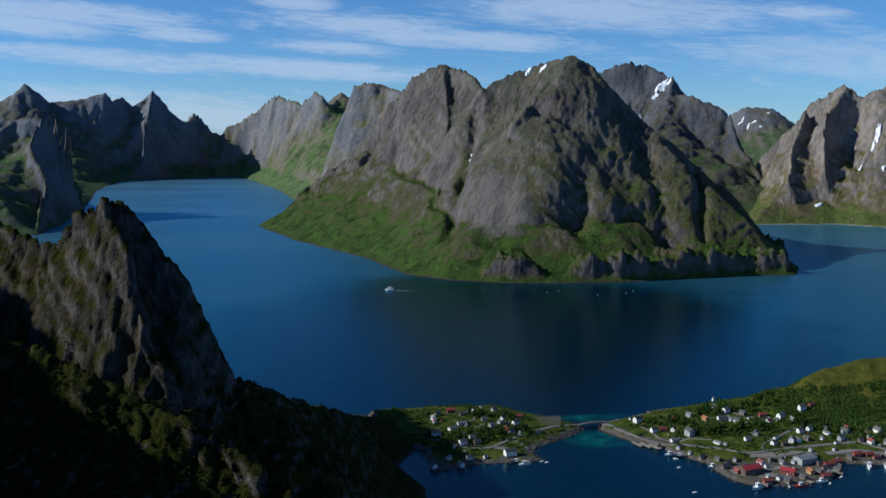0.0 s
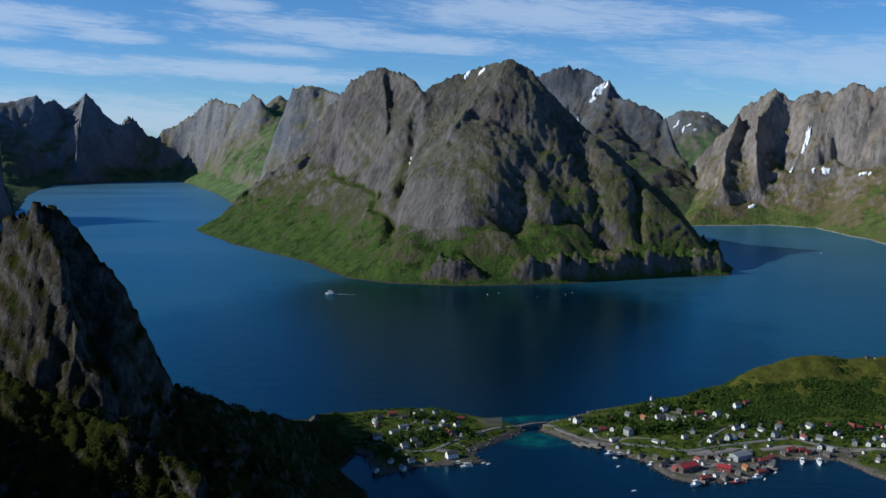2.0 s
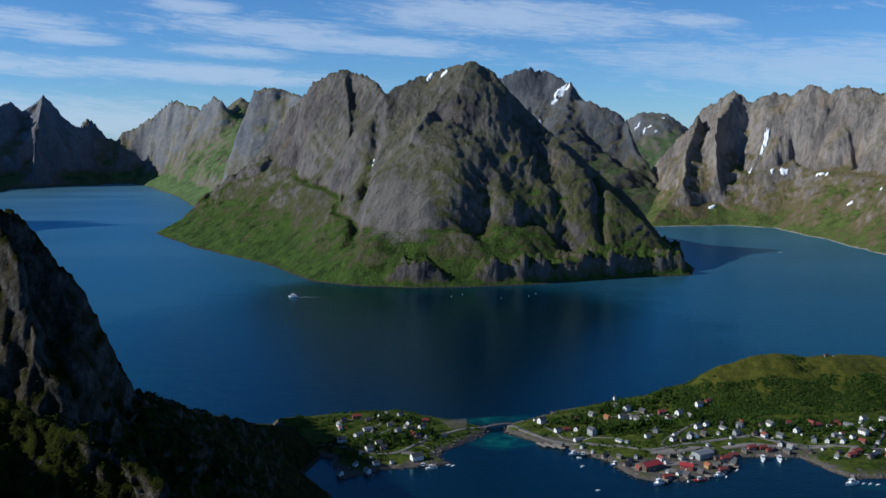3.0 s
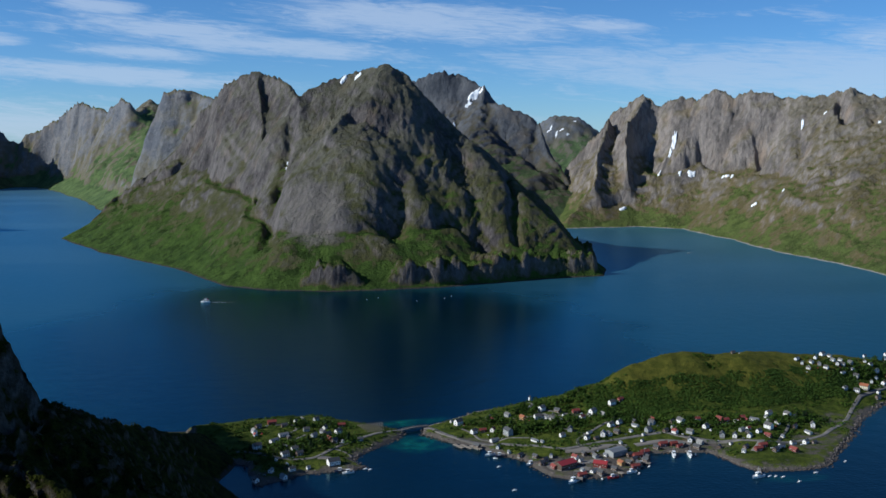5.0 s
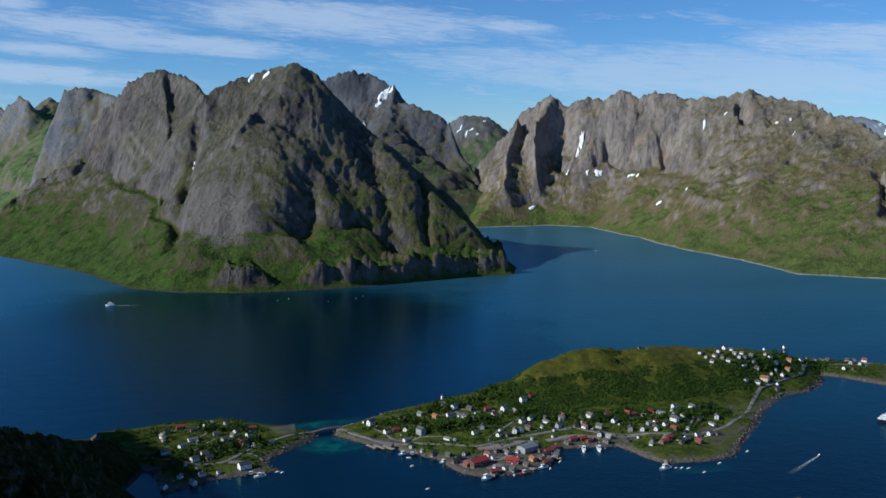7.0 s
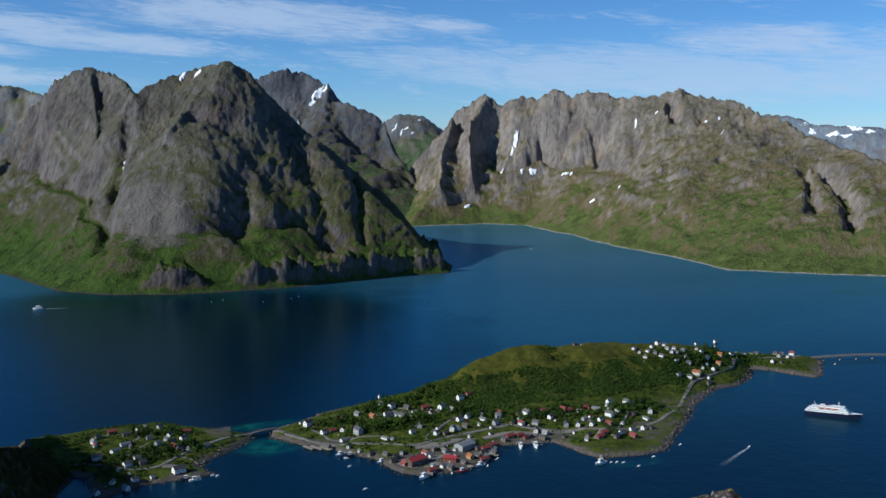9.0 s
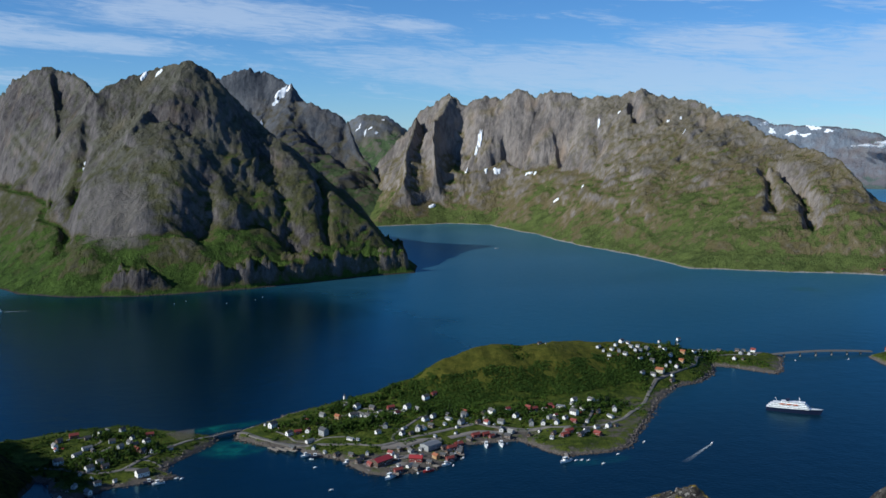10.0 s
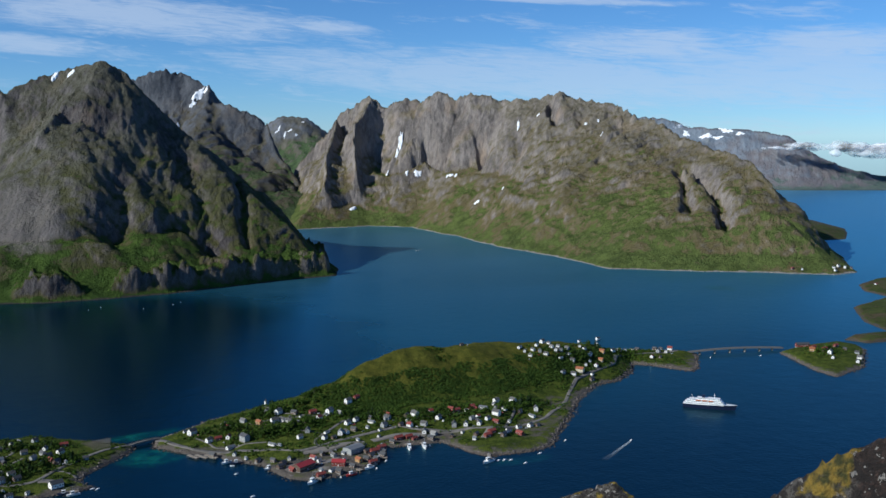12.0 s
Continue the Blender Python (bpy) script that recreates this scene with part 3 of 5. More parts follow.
# the crag ridge under the eye
N_SHORE = [(-41, 768), (-14, 700), (-30, 650), (-12, 610), (-8, 560), (10, 470), (70, 330), (120, 200), (170, 60), (200, -150), (-600, -300), (-600, 820), (-200, 775)]
N_RIDGES = [
    [3.0, (-260, 470, 215), (-215, 420, 210), (-180, 385, 204), (-162, 366, 189), (-150, 360, 184), (-143, 352, 182), (-133, 345, 183), (-120, 331, 195), (-108, 322, 201), (-102, 324, 199), (-97, 324, 193), (-89, 323, 181), (-81, 325, 168), (-73, 325, 154), (-67, 328, 138)],
    [3.0, (-108, 322, 201), (-99, 313, 185), (-93, 304, 163), (-86, 298, 140)],
    [1.3, (-67, 328, 138), (-68, 445, 100), (-60, 637, 37), (-41, 759, 0)],
    [1.5, (-230, 350, 172), (-145, 308, 160), (-123, 296, 156), (-104, 289, 151), (-88, 285, 144), (-68, 279, 137), (-48, 270, 125), (-32, 262, 110)],
    [1.5, (-88, 285, 144), (-77, 297, 137), (-66, 323, 132)],
    # begins as an unseen western ridge, raised to shade slope and islet
    [1.6, (-375, 740, 215), (-380, 660, 240), (-375, 560, 250), (-345, 430, 255), (-335, 330, 280), (-330, 60, 298), (-260, -100, 245), (-120, -120, 220), (-20, -60, 204), (10, -20, 202), (36, 16, 208), (42, 28, 209.5), (38, 38, 202), (45, 55, 186), (53, 75, 186), (59, 81, 186), (70, 105, 165)],
]
crag_form = massif(N_SHORE, N_RIDGES, 91, 1.2, 10.0, 26.0, 6.0, 2.0, (13.0, 0.35), 7.0, (2.5, 10.0), 0.25, scree=1.0)


def nf(x, y):
    """The crag, broken into blocks and clefts."""
    h = crag_form(x, y)
    qx, qy = x + 4 * fbm(x, y, 18.0, 3, 98), y + 4 * fbm(x, y, 18.0, 3, 99)
    cleft = np.abs(fbm(qx, qy, 21.0, 2, 96))
    block = 1.5 * np.minimum(cleft / 0.10, 1.0) + 1.6 * fbm(qx, qy, 8.0, 5, 97, True, 0.55)
    return h + np.where(y > 140, 1.0, 0.0) * (block - 2.2) * smooth(h, 20, 90)


tagged(grid_mesh("mountain", nf, -460, 150, -200, 790, 3.0, NEAR, dense=((-210, 10, 220, 430), 0.7), hole=(22, 76, 12, 96), crags=(2.6, 9.0, 461, 20)), "near crag with mossy top and steep shrubby slope, darkened in colour for shade", "mountain")

# the village peninsula
V_WEST = [(-60, 765), (-11, 785), (40, 793), (75, 764), (95, 750), (106, 738), (100, 722), (90, 712), (72, 694), (60, 676), (68, 663), (56, 654), (27, 655), (-6, 636), (-12, 680), (-40, 700)]
V_MAIN = [(122, 744), (133, 750), (167, 777), (217, 800), (275, 818), (330, 836), (385, 868), (440, 895), (500, 900), (560, 885), (610, 855), (665, 825), (680, 808), (671, 795), (640, 756), (624, 748), (618, 759), (606, 784), (591, 796), (571, 770),
          (542, 749), (511, 741), (472, 709), (432, 663), (398, 628), (379, 606), (365, 603), (346, 603), (326, 606), (320, 620), (316, 636), (312, 650), (295, 653), (279, 653), (268, 656), (262, 645), (247, 621), (228, 613), (198, 612), (186, 620),
          (182, 632), (180, 650), (168, 666), (158, 678), (152, 693), (137, 703), (129, 712), (118, 728)]
vf_west = massif(V_WEST, [[(-60, 740, 12), (0, 750, 8), (50, 740, 6), (80, 730, 4)]], 101, 0.6, 2.4, 22.0, 6.0, 0.6, (9, 0), scree=0.5)
V_HILL = [(236, 786, 9), (275, 790, 19), (310, 792, 31), (342, 794, 35.5), (364, 796, 36), (401, 794, 35.5), (441, 807, 34), (476, 805, 32), (505, 806, 27), (530, 806, 17), (555, 808, 8)]
vf_low = massif(V_MAIN, [[0.6, (150, 735, 5), (200, 715, 7), (300, 700, 8), (390, 680, 7)], [0.8, (540, 800, 14), (600, 820, 7), (660, 810, 5)]], 111, 0.75, 2.4, 22.0, 6.0, 0.6, (9, 0), scree=0.5)


def vf_main(x, y):
    """Low village ground with a rounded hill on it."""
    low = vf_low(x, y)
    for cx, cy, rx, ry, top in ((222, 636, 52, 26, 1.5), (405, 640, 52, 44, 2.3), (300, 655, 40, 14, 1.9), (455, 695, 40, 34, 2.4), (150, 695, 26, 14, 1.6)):
        flat = 1 - smooth(np.hypot((x - cx) / rx, (y - cy) / ry), 0.6, 1.05)
        low = low + flat * (np.minimum(low, top + 0.35 * fbm(x, y, 9.0, 3, 117)) - low)
    inland = np.clip(shore_distance(x, y, V_MAIN) / 42, 0, 1)
    wob = 7 * fbm(x, y, 45.0, 3, 119)
    dome = np.zeros(np.shape(x))
    for a, b in zip(V_HILL, V_HILL[1:]):
        d, k = segment_distance(x, y, a, b)
        t = np.clip((d + wob) / np.where(y > a[1] + (b[1] - a[1]) * k, 62.0, 84.0), 0, 1)
        dome = np.maximum(dome, (a[2] + (b[2] - a[2]) * k) * (1 - smooth(t, 0.0, 1.0)))
    dome = dome * (1 + 0.10 * fbm(x, y, 28.0, 4, 118))
    return np.where(low > 0.2, np.maximum(low, 0) + dome * inland * (1 - 0.4 * smooth(low, 3, 12)), low)


tagged(grid_mesh("ground", vf_west, -80, 120, 625, 800, 1.2, MEADOW), "grassy islet ground with rocky shore", "ground", kind="structure")
tagged(grid_mesh("ground", vf_main, 110, 700, 590, 920, 1.4, MEADOW), "village peninsula with a green hill and rocky shore", "ground", kind="structure")
I2 = [(762, 773), (804, 784), (855, 785), (860, 760), (852, 744), (789, 688), (732, 670), (735, 701)]
if2 = massif(I2, [[(765, 745, 6), (800, 740, 7), (830, 760, 6)]], 121, 0.5, 1.0, 20.0, 3.0, 0.4, (9, 0), scree=0.5)
tagged(grid_mesh("ground", if2, 720, 870, 660, 800, 2.0, MEADOW), "small rocky islet with grass and red cabins", "ground", kind="structure")


# islets and headlands to the east
I3 = [(1052, 940), (1147, 975), (1230, 950), (1120, 860), (962, 811), (983, 861)]
I4 = [(1182, 1038), (1220, 1082), (1290, 1112), (1380, 1120), (1420, 1050), (1260, 960), (1168, 987)]
I5 = [(1560, 1560), (1620, 1590), (1741, 1585), (1860, 1690), (1937, 1767), (2057, 1990), (1900, 2100), (1600, 1800)]
I6 = [(875, 792), (900, 805), (960, 800), (960, 760), (885, 770)]
for shape, line, label in (
    (I3, [0.5, (1060, 900, 5), (1130, 920, 6)], "low grassy islet with a rocky shore"),
    (I4, [0.5, (1230, 1040, 6), (1330, 1070, 7)], "low grassy islet with houses"),
    (I5, [1.2, (1600, 1700, 60), (1700, 1660, 18), (1850, 1720, 9)], "bare grey headland running into the sea"),
    (I6, [0.5, (895, 785, 4), (940, 785, 4)], "low bare skerry"),
):
    xs, ys = [p[0] for p in shape], [p[1] for p in shape]
    f = massif(shape, [line], 131, 0.6, 2.0, 25.0, 4.0, 0.5, (9, 0), scree=0.5)
    tagged(grid_mesh("ground", f, min(xs) - 8, max(xs) + 8, min(ys) - 8, max(ys) + 8, 2.5, SKERRY), label, "ground", kind="structure")


LAND_X, LAND_Y, LAND_STEP = np.arange(-90, 880, 1.5), np.arange(585, 925, 1.5), 1.5
LAND = np.max([f(*np.meshgrid(LAND_X, LAND_Y)) for f in (vf_west, vf_main, if2)], axis=0)


def ground(x, y):
    """The height of the land, or of the water, at a place."""
    if y > 1000:
        return max(0.0, float(lf(np.array([float(x)]), np.array([float(y)]))[0]))
    i, j = np.clip((x - LAND_X[0]) / LAND_STEP, 0, len(LAND_X) - 1.01), np.clip((y - LAND_Y[0]) / LAND_STEP, 0, len(LAND_Y) - 1.01)
    a, b = int(i), int(j)
    u, v = i - a, j - b
    return max(0.0, float((LAND[b, a] * (1 - u) + LAND[b, a + 1] * u) * (1 - v) + (LAND[b + 1, a] * (1 - u) + LAND[b + 1, a + 1] * u) * v))


# ---- helpers for things ----
def part(name, bm, mat, parent=None, label="", flat=True):
    me = bpy.data.meshes.new(name)
    bm.to_mesh(me)
    bm.free()
    for m in mat if isinstance(mat, (list, tuple)) else [mat]:
        me.materials.append(m)
    if not flat:
        me.polygons.foreach_set("use_smooth", np.ones(len(me.polygons), bool))
    ob = new(name, me)
    ob.parent = parent
    if label:
        ob["label"] = label
    return ob


def thing(name, label, category, group="", at=None):
    ob = new(name)
    ob.empty_display_size = 0.5
    if at is not None:
        ob.matrix_world = at
    return tagged(ob, label, category, group)


def box(bm, x0, x1, y0, y1, z0, z1, mat=0):
    v = [bm.verts.new(p) for p in ((x0, y0, z0), (x1, y0, z0), (x1, y1, z0), (x0, y1, z0), (x0, y0, z1), (x1, y0, z1), (x1, y1, z1), (x0, y1, z1))]
    for f in ((0, 3, 2, 1), (4, 5, 6, 7), (0, 1, 5, 4), (1, 2, 6, 5), (2, 3, 7, 6), (3, 0, 4, 7)):
        bm.faces.new([v[k] for k in f]).material_index = mat
    return bm


def boxed(*sizes):
    bm = bmesh.new()
    for some in sizes:
        box(bm, *some)
    return bm


def cone(bm, p, q, r0, r1, sides=8):
    """A tapered round bar from p to q."""
    p, q = Vector(p), Vector(q)
    turn = (q - p).to_track_quat("Z", "Y")
    rings = [[bm.verts.new(c + turn @ Vector((r * math.cos(2 * math.pi * k / sides), r * math.sin(2 * math.pi * k / sides), 0))) for k in range(sides)] for c, r in ((p, r0), (q, r1))]
    for k in range(sides):
        bm.faces.new([rings[0][k], rings[0][(k + 1) % sides], rings[1][(k + 1) % sides], rings[1][k]])
    bm.faces.new(rings[0][::-1])
    bm.faces.new(rings[1])
    return bm


WHITE = plain("white_paint", (0.82, 0.80, 0.76), 0.55, vary=0.08)
CREAM = plain("cream_paint", (0.60, 0.55, 0.40), 0.6, vary=0.1)
OCHRE = plain("ochre_paint", (0.38, 0.22, 0.08), 0.6, vary=0.12)
RUST = plain("barn_red_paint", (0.17, 0.034, 0.025), 0.65, vary=0.2)
GREYW = plain("grey_paint", (0.30, 0.31, 0.31), 0.6, vary=0.12)
BROWN = plain("brown_boards", (0.10, 0.065, 0.045), 0.75, vary=0.25)
SLATE = plain("dark_slate", (0.055, 0.055, 0.058), 0.6, vary=0.3)
def roof_material():
    m, n, b = material("roofing")
    rnd = n.add("ShaderNodeObjectInfo").outputs["Random"]
    p = n.add("ShaderNodeTexCoord").outputs["Object"]
    f = n.math("ADD", n.math("MULTIPLY", n.math("POWER", rnd, 5.0), 0.70), n.math("MULTIPLY", n.noise(n.scaled(p, (6, 1, 1)), 1.2, 4.0), 0.25))
    n.put(b.inputs["Base Color"], n.mix(f, (0.034, 0.032, 0.032), (0.30, 0.29, 0.27)))
    b.inputs["Roughness"].default_value = 0.55
    return m


ROOFING = roof_material()
LIGHT_ROOF = plain("grey_metal_roof", (0.15, 0.155, 0.165), 0.5, 0.1, 0.2)
RED_ROOF = plain("red_tile_roof", (0.20, 0.040, 0.028), 0.65, vary=0.2)
RED_METAL = plain("red_metal_roof", (0.28, 0.030, 0.032), 0.5, vary=0.1)
ORANGE_ROOF = plain("rust_orange_roof", (0.26, 0.09, 0.035), 0.65, vary=0.2)
STONE = plain("concrete", (0.20, 0.188, 0.172), 0.85, vary=0.25, grain=1.5)
GRAVEL = plain("packed_gravel", (0.165, 0.145, 0.125), 0.9, vary=0.35, grain=0.4)
TIMBER = plain("weathered_timber", (0.26, 0.22, 0.175), 0.8, vary=0.3)
STEEL = plain("galvanised_steel", (0.42, 0.43, 0.44), 0.45, 0.7, 0.15)
NAVY = plain("navy_hull", (0.012, 0.018, 0.045), 0.35, vary=0.2)
HULL_RED = plain("red_hull", (0.40, 0.035, 0.03), 0.4, vary=0.15)
GEL = plain("white_gelcoat", (0.78, 0.78, 0.77), 0.3, vary=0.05)
DARK = plain("dark_trim", (0.03, 0.03, 0.032), 0.5, vary=0.3)
glass, gn, gb = material("window_glass")
gb.inputs["Base Color"].default_value, gb.inputs["Roughness"].default_value = (0.02, 0.025, 0.03, 1), 0.08


def asphalt_material():
    m, n, b = material("worn_asphalt")
    p = n.add("ShaderNodeNewGeometry").outputs["Position"]
    f = n.math("ADD", n.math("MULTIPLY", n.noise(p, 0.25, 4.0), 0.6), n.math("MULTIPLY", n.noise(p, 3.0, 3.0), 0.4))
    n.put(b.inputs["Base Color"], n.mix(n.ramp(f, 0.35, 0.65), (0.085, 0.078, 0.070), (0.175, 0.160, 0.142)))
    b.inputs["Roughness"].default_value = 0.9
    return m


ASPHALT = asphalt_material()


def leaf_material(name, lo, hi):
    m, n, b = material(name)
    rnd = n.add("ShaderNodeNewGeometry").outputs["Random Per Island"]
    p = n.add("ShaderNodeNewGeometry").outputs["Position"]
    f = n.math("ADD", n.math("MULTIPLY", rnd, 0.5), n.math("MULTIPLY", n.ramp(n.noise(p, 0.05, 3.0), 0.3, 0.7), 0.5))
    n.put(b.inputs["Base Color"], n.mix(f, lo, hi))
    b.inputs["Roughness"].default_value = 0.75
    b.inputs["Specular IOR Level"].default_value = 0.08
    return m


LEAF = leaf_material("birch_leaves", (0.014, 0.032, 0.005), (0.068, 0.112, 0.014))
SPRUCE = leaf_material("spruce_needles", (0.010, 0.022, 0.008), (0.026, 0.046, 0.014))
SCRUB = leaf_material("willow_scrub", (0.020, 0.042, 0.007), (0.064, 0.104, 0.016))
# scrub greens darkened to carry the near slope's shade
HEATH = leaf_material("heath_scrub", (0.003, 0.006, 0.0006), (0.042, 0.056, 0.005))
BARK = plain("bark", (0.09, 0.07, 0.055), 0.9, vary=0.3)


def quads_mesh(name, corners, mat):
    """A mesh of loose quads: corners is (n, 4, 3)."""
    n = len(corners)
    me = bpy.data.meshes.new(name)
    me.vertices.add(4 * n)
    me.vertices.foreach_set("co", corners.astype(np.float32).ravel())
    me.loops.add(4 * n)
    me.loops.foreach_set("vertex_index", np.arange(4 * n, dtype=np.int32))
    me.polygons.add(n)
    me.polygons.foreach_set("loop_start", np.arange(0, 4 * n, 4, dtype=np.int32))
    me.update(calc_edges=True)
    me.materials.append(mat)
    return me


def leaf_quads(centres, radii, count, leaf, rng, squash=0.8, drop=0.3):
    """Leaf sprays round each centre: more on the outside, turned every way."""
    n = len(centres) * count
    c, r = np.repeat(centres, count, 0), np.repeat(radii, count)
    d = rng.normal(size=(n, 3))
    d /= np.linalg.norm(d, axis=1, keepdims=True)
    d[:, 2] = np.where(d[:, 2] < -drop, -d[:, 2], d[:, 2])
    far = rng.uniform(0.45, 1.08, n) ** 0.6
    p = c + d * (r * far)[:, None] * np.array([1, 1, squash])
    a = rng.normal(size=(n, 3)) + 0.6 * d
    a = np.cross(a, rng.normal(size=(n, 3)))
    a /= np.linalg.norm(a, axis=1, keepdims=True)
    b = np.cross(a, d)
    b /= np.linalg.norm(b, axis=1, keepdims=True) + 1e-9
    size = (leaf * r * rng.uniform(0.6, 1.4, n))[:, None]
    a, b = a * size, b * size * 0.7
    return np.stack([p - a, p - b, p + a, p + b], 1)


# ---- houses ----
def house(label, size, wall, roof, rise, storeys=1, chimney=True, group="village houses"):
    """A gabled house, its long side along x, on a low foundation."""
    lx, ly, h = size
    h0 = 0.25
    ob = thing("house", label, "house", group)
    part("foundation", boxed((-lx / 2 - 0.05, lx / 2 + 0.05, -ly / 2 - 0.05, ly / 2 + 0.05, -1.2, h0)), STONE, ob)
    bm = bmesh.new()
    for x in (-lx / 2, lx / 2):
        ring = [bm.verts.new(p) for p in ((x, -ly / 2, h0), (x, ly / 2, h0), (x, ly / 2, h), (x, 0, h + rise), (x, -ly / 2, h))]
        bm.faces.new(ring)
    bm.verts.ensure_lookup_table()
    v = bm.verts
    for k in range(5):
        bm.faces.new([v[k], v[(k + 1) % 5], v[5 + (k + 1) % 5], v[5 + k]])
    bmesh.ops.recalc_face_normals(bm, faces=bm.faces)
    part("wall", bm, wall, ob)
    bm, t, over = bmesh.new(), 0.14, 0.28
    k = rise / (ly / 2)
    for side in (-1, 1):
        a, b = side * (ly / 2 + over), 0.0
        za, zb = h - over * k, h + rise
        v = [bm.verts.new((x, y, z + dz)) for dz in (0.02, t) for x in (-lx / 2 - over, lx / 2 + over) for y, z in ((a, za), (b, zb))]
        for f in ((0, 1, 3, 2), (4, 6, 7, 5), (0, 2, 6, 4), (1, 5, 7, 3), (0, 4, 5, 1), (2, 3, 7, 6)):
            bm.faces.new([v[i] for i in f])
    bmesh.ops.recalc_face_normals(bm, faces=bm.faces)
    part("roof", bm, roof, ob)
    if chimney:
        part("chimney", boxed((lx * 0.1 - 0.2, lx * 0.1 + 0.2, -0.2, 0.2, h + rise - 0.5, h + rise + 0.55), (lx * 0.1 - 0.26, lx * 0.1 + 0.26, -0.26, 0.26, h + rise + 0.55, h + rise + 0.63)), STONE, ob)
    trim = DARK if wall in (WHITE, CREAM) else WHITE
    step = (h - h0) / storeys
    for s in range(storeys):
        z = h0 + step * (s + 0.55)
        n = max(2, int(lx / 1.7))
        for side in (-1, 1):
            for i in range(n):
                if s == 0 and side < 0 and i == n // 2:
                    part("door", boxed((-0.3 + (i + 0.5) * lx / n - lx / 2, 0.3 + (i + 0.5) * lx / n - lx / 2, -ly / 2 - 0.04, -ly / 2 + 0.02, h0, h0 + 1.2)), BROWN if wall is WHITE else WHITE, ob)
                    continue
                x = (i + 0.5) * lx / n - lx / 2
                y0, y1 = sorted((side * (ly / 2 - 0.02), side * (ly / 2 + 0.035)))
                w = part("window", boxed((x - 0.34, x + 0.34, y0, y1, z - 0.4, z + 0.4)), trim, ob)
                y0, y1 = sorted((side * (ly / 2 + 0.03), side * (ly / 2 + 0.05)))
                part("pane", boxed((x - 0.27, x - 0.03, y0, y1, z - 0.33, z + 0.33), (x + 0.03, x + 0.27, y0, y1, z - 0.33, z + 0.33)), glass, w)
        for side in (-1, 1):
            x0, x1 = sorted((side * (lx / 2 - 0.02), side * (lx / 2 + 0.035)))
            w = part("window", boxed((x0, x1, -0.34, 0.34, z - 0.4, z + 0.4)), trim, ob)
            x0, x1 = sorted((side * (lx / 2 + 0.03), side * (lx / 2 + 0.05)))
            part("pane", boxed((x0, x1, -0.27, 0.27, z - 0.33, z + 0.33)), glass, w)
    return ob


KINDS = {
    "w": ("small white wooden house with a grey gabled roof", (5.2, 3.4, 2.5), WHITE, ROOFING, 1.5, 1),
    "W": ("large white wooden house with a grey gabled roof", (6.6, 4.2, 3.4), WHITE, ROOFING, 1.8, 2),
    "l": ("long low white house with a pale metal roof", (7.6, 3.2, 2.1), WHITE, LIGHT_ROOF, 1.0, 1),
    "s": ("small white shed with a metal roof", (2.8, 2.2, 1.9), WHITE, LIGHT_ROOF, 0.9, 1),
    "r": ("white house with a red tiled roof", (5.2, 3.8, 2.6), WHITE, RED_ROOF, 1.7, 1),
    "R": ("barn-red wooden building with a rust-red roof", (7.2, 3.8, 2.6), RUST, RED_ROOF, 1.5, 1),
    "g": ("grey wooden house with a slate roof", (5.6, 3.8, 2.6), GREYW, ROOFING, 1.6, 1),
    "y": ("ochre wooden house with a brown roof", (6.4, 4.0, 3.0), OCHRE, ORANGE_ROOF, 1.6, 1),
    "Y": ("large cream house with a bright rust-orange roof", (9.0, 5.6, 3.4), CREAM, ORANGE_ROOF, 2.2, 2),
    "b": ("dark brown timber boathouse", (5.2, 3.4, 2.2), BROWN, SLATE, 1.4, 1),
    "B": ("long dark red-brown quay building", (15.0, 4.6, 3.0), RUST, SLATE, 1.8, 1),
    "H": ("harbour warehouse with dark walls and a red metal roof", (15.5, 8.0, 3.6), BROWN, RED_METAL, 2.0, 1),
    "I": ("quay warehouse with red walls and a red metal roof", (9.5, 5.6, 3.2), RUST, RED_METAL, 1.6, 1),
    "J": ("white fish hall with a dark roof", (8.5, 5.2, 3.2), WHITE, SLATE, 2.0, 1),
    "G": ("wide grey fish-processing hall with a flat-pitched roof", (14.0, 9.0, 3.8), GREYW, LIGHT_ROOF, 1.0, 1),
    "K": ("tall grey house with a dark roof", (7.0, 4.6, 4.2), GREYW, SLATE, 1.8, 2),
}
HOUSE = {k: house(a, b, c, d, e, f, chimney=k in "wWrgyYRK") for k, (a, b, c, d, e, f) in KINDS.items()}

# x, y and kind of each house, part by part of the village
WEST = "-7,729,w -5,699,W 7,710,l 14,720,l 6,747,R 15,741,b 24,754,s 40,762,g 45,735,w 31,730,g 36,717,g 46,720,b 54,724,w 50,707,b 56,706,s 14,680,W 21,690,w 24,682,b 8,674,s 4,653,w 18,656,w 12,645,w -6,642,w 46,663,J"
CENTRE = "146,731,W 154,711,w 168,710,r 177,699,K 166,696,l 192,680,l 172,740,w 187,741,g 209,750,g 215,742,W 196,729,y 207,725,W 213,725,w 217,720,w 226,736,b 240,733,R 252,728,W 240,718,r 272,740,W 214,684,w 223,694,g 230,676,w 244,681,W 249,682,w 256,698,w 264,702,w 267,685,s 280,686,s 288,697,g 310,694,W 298,677,r 252,666,s"
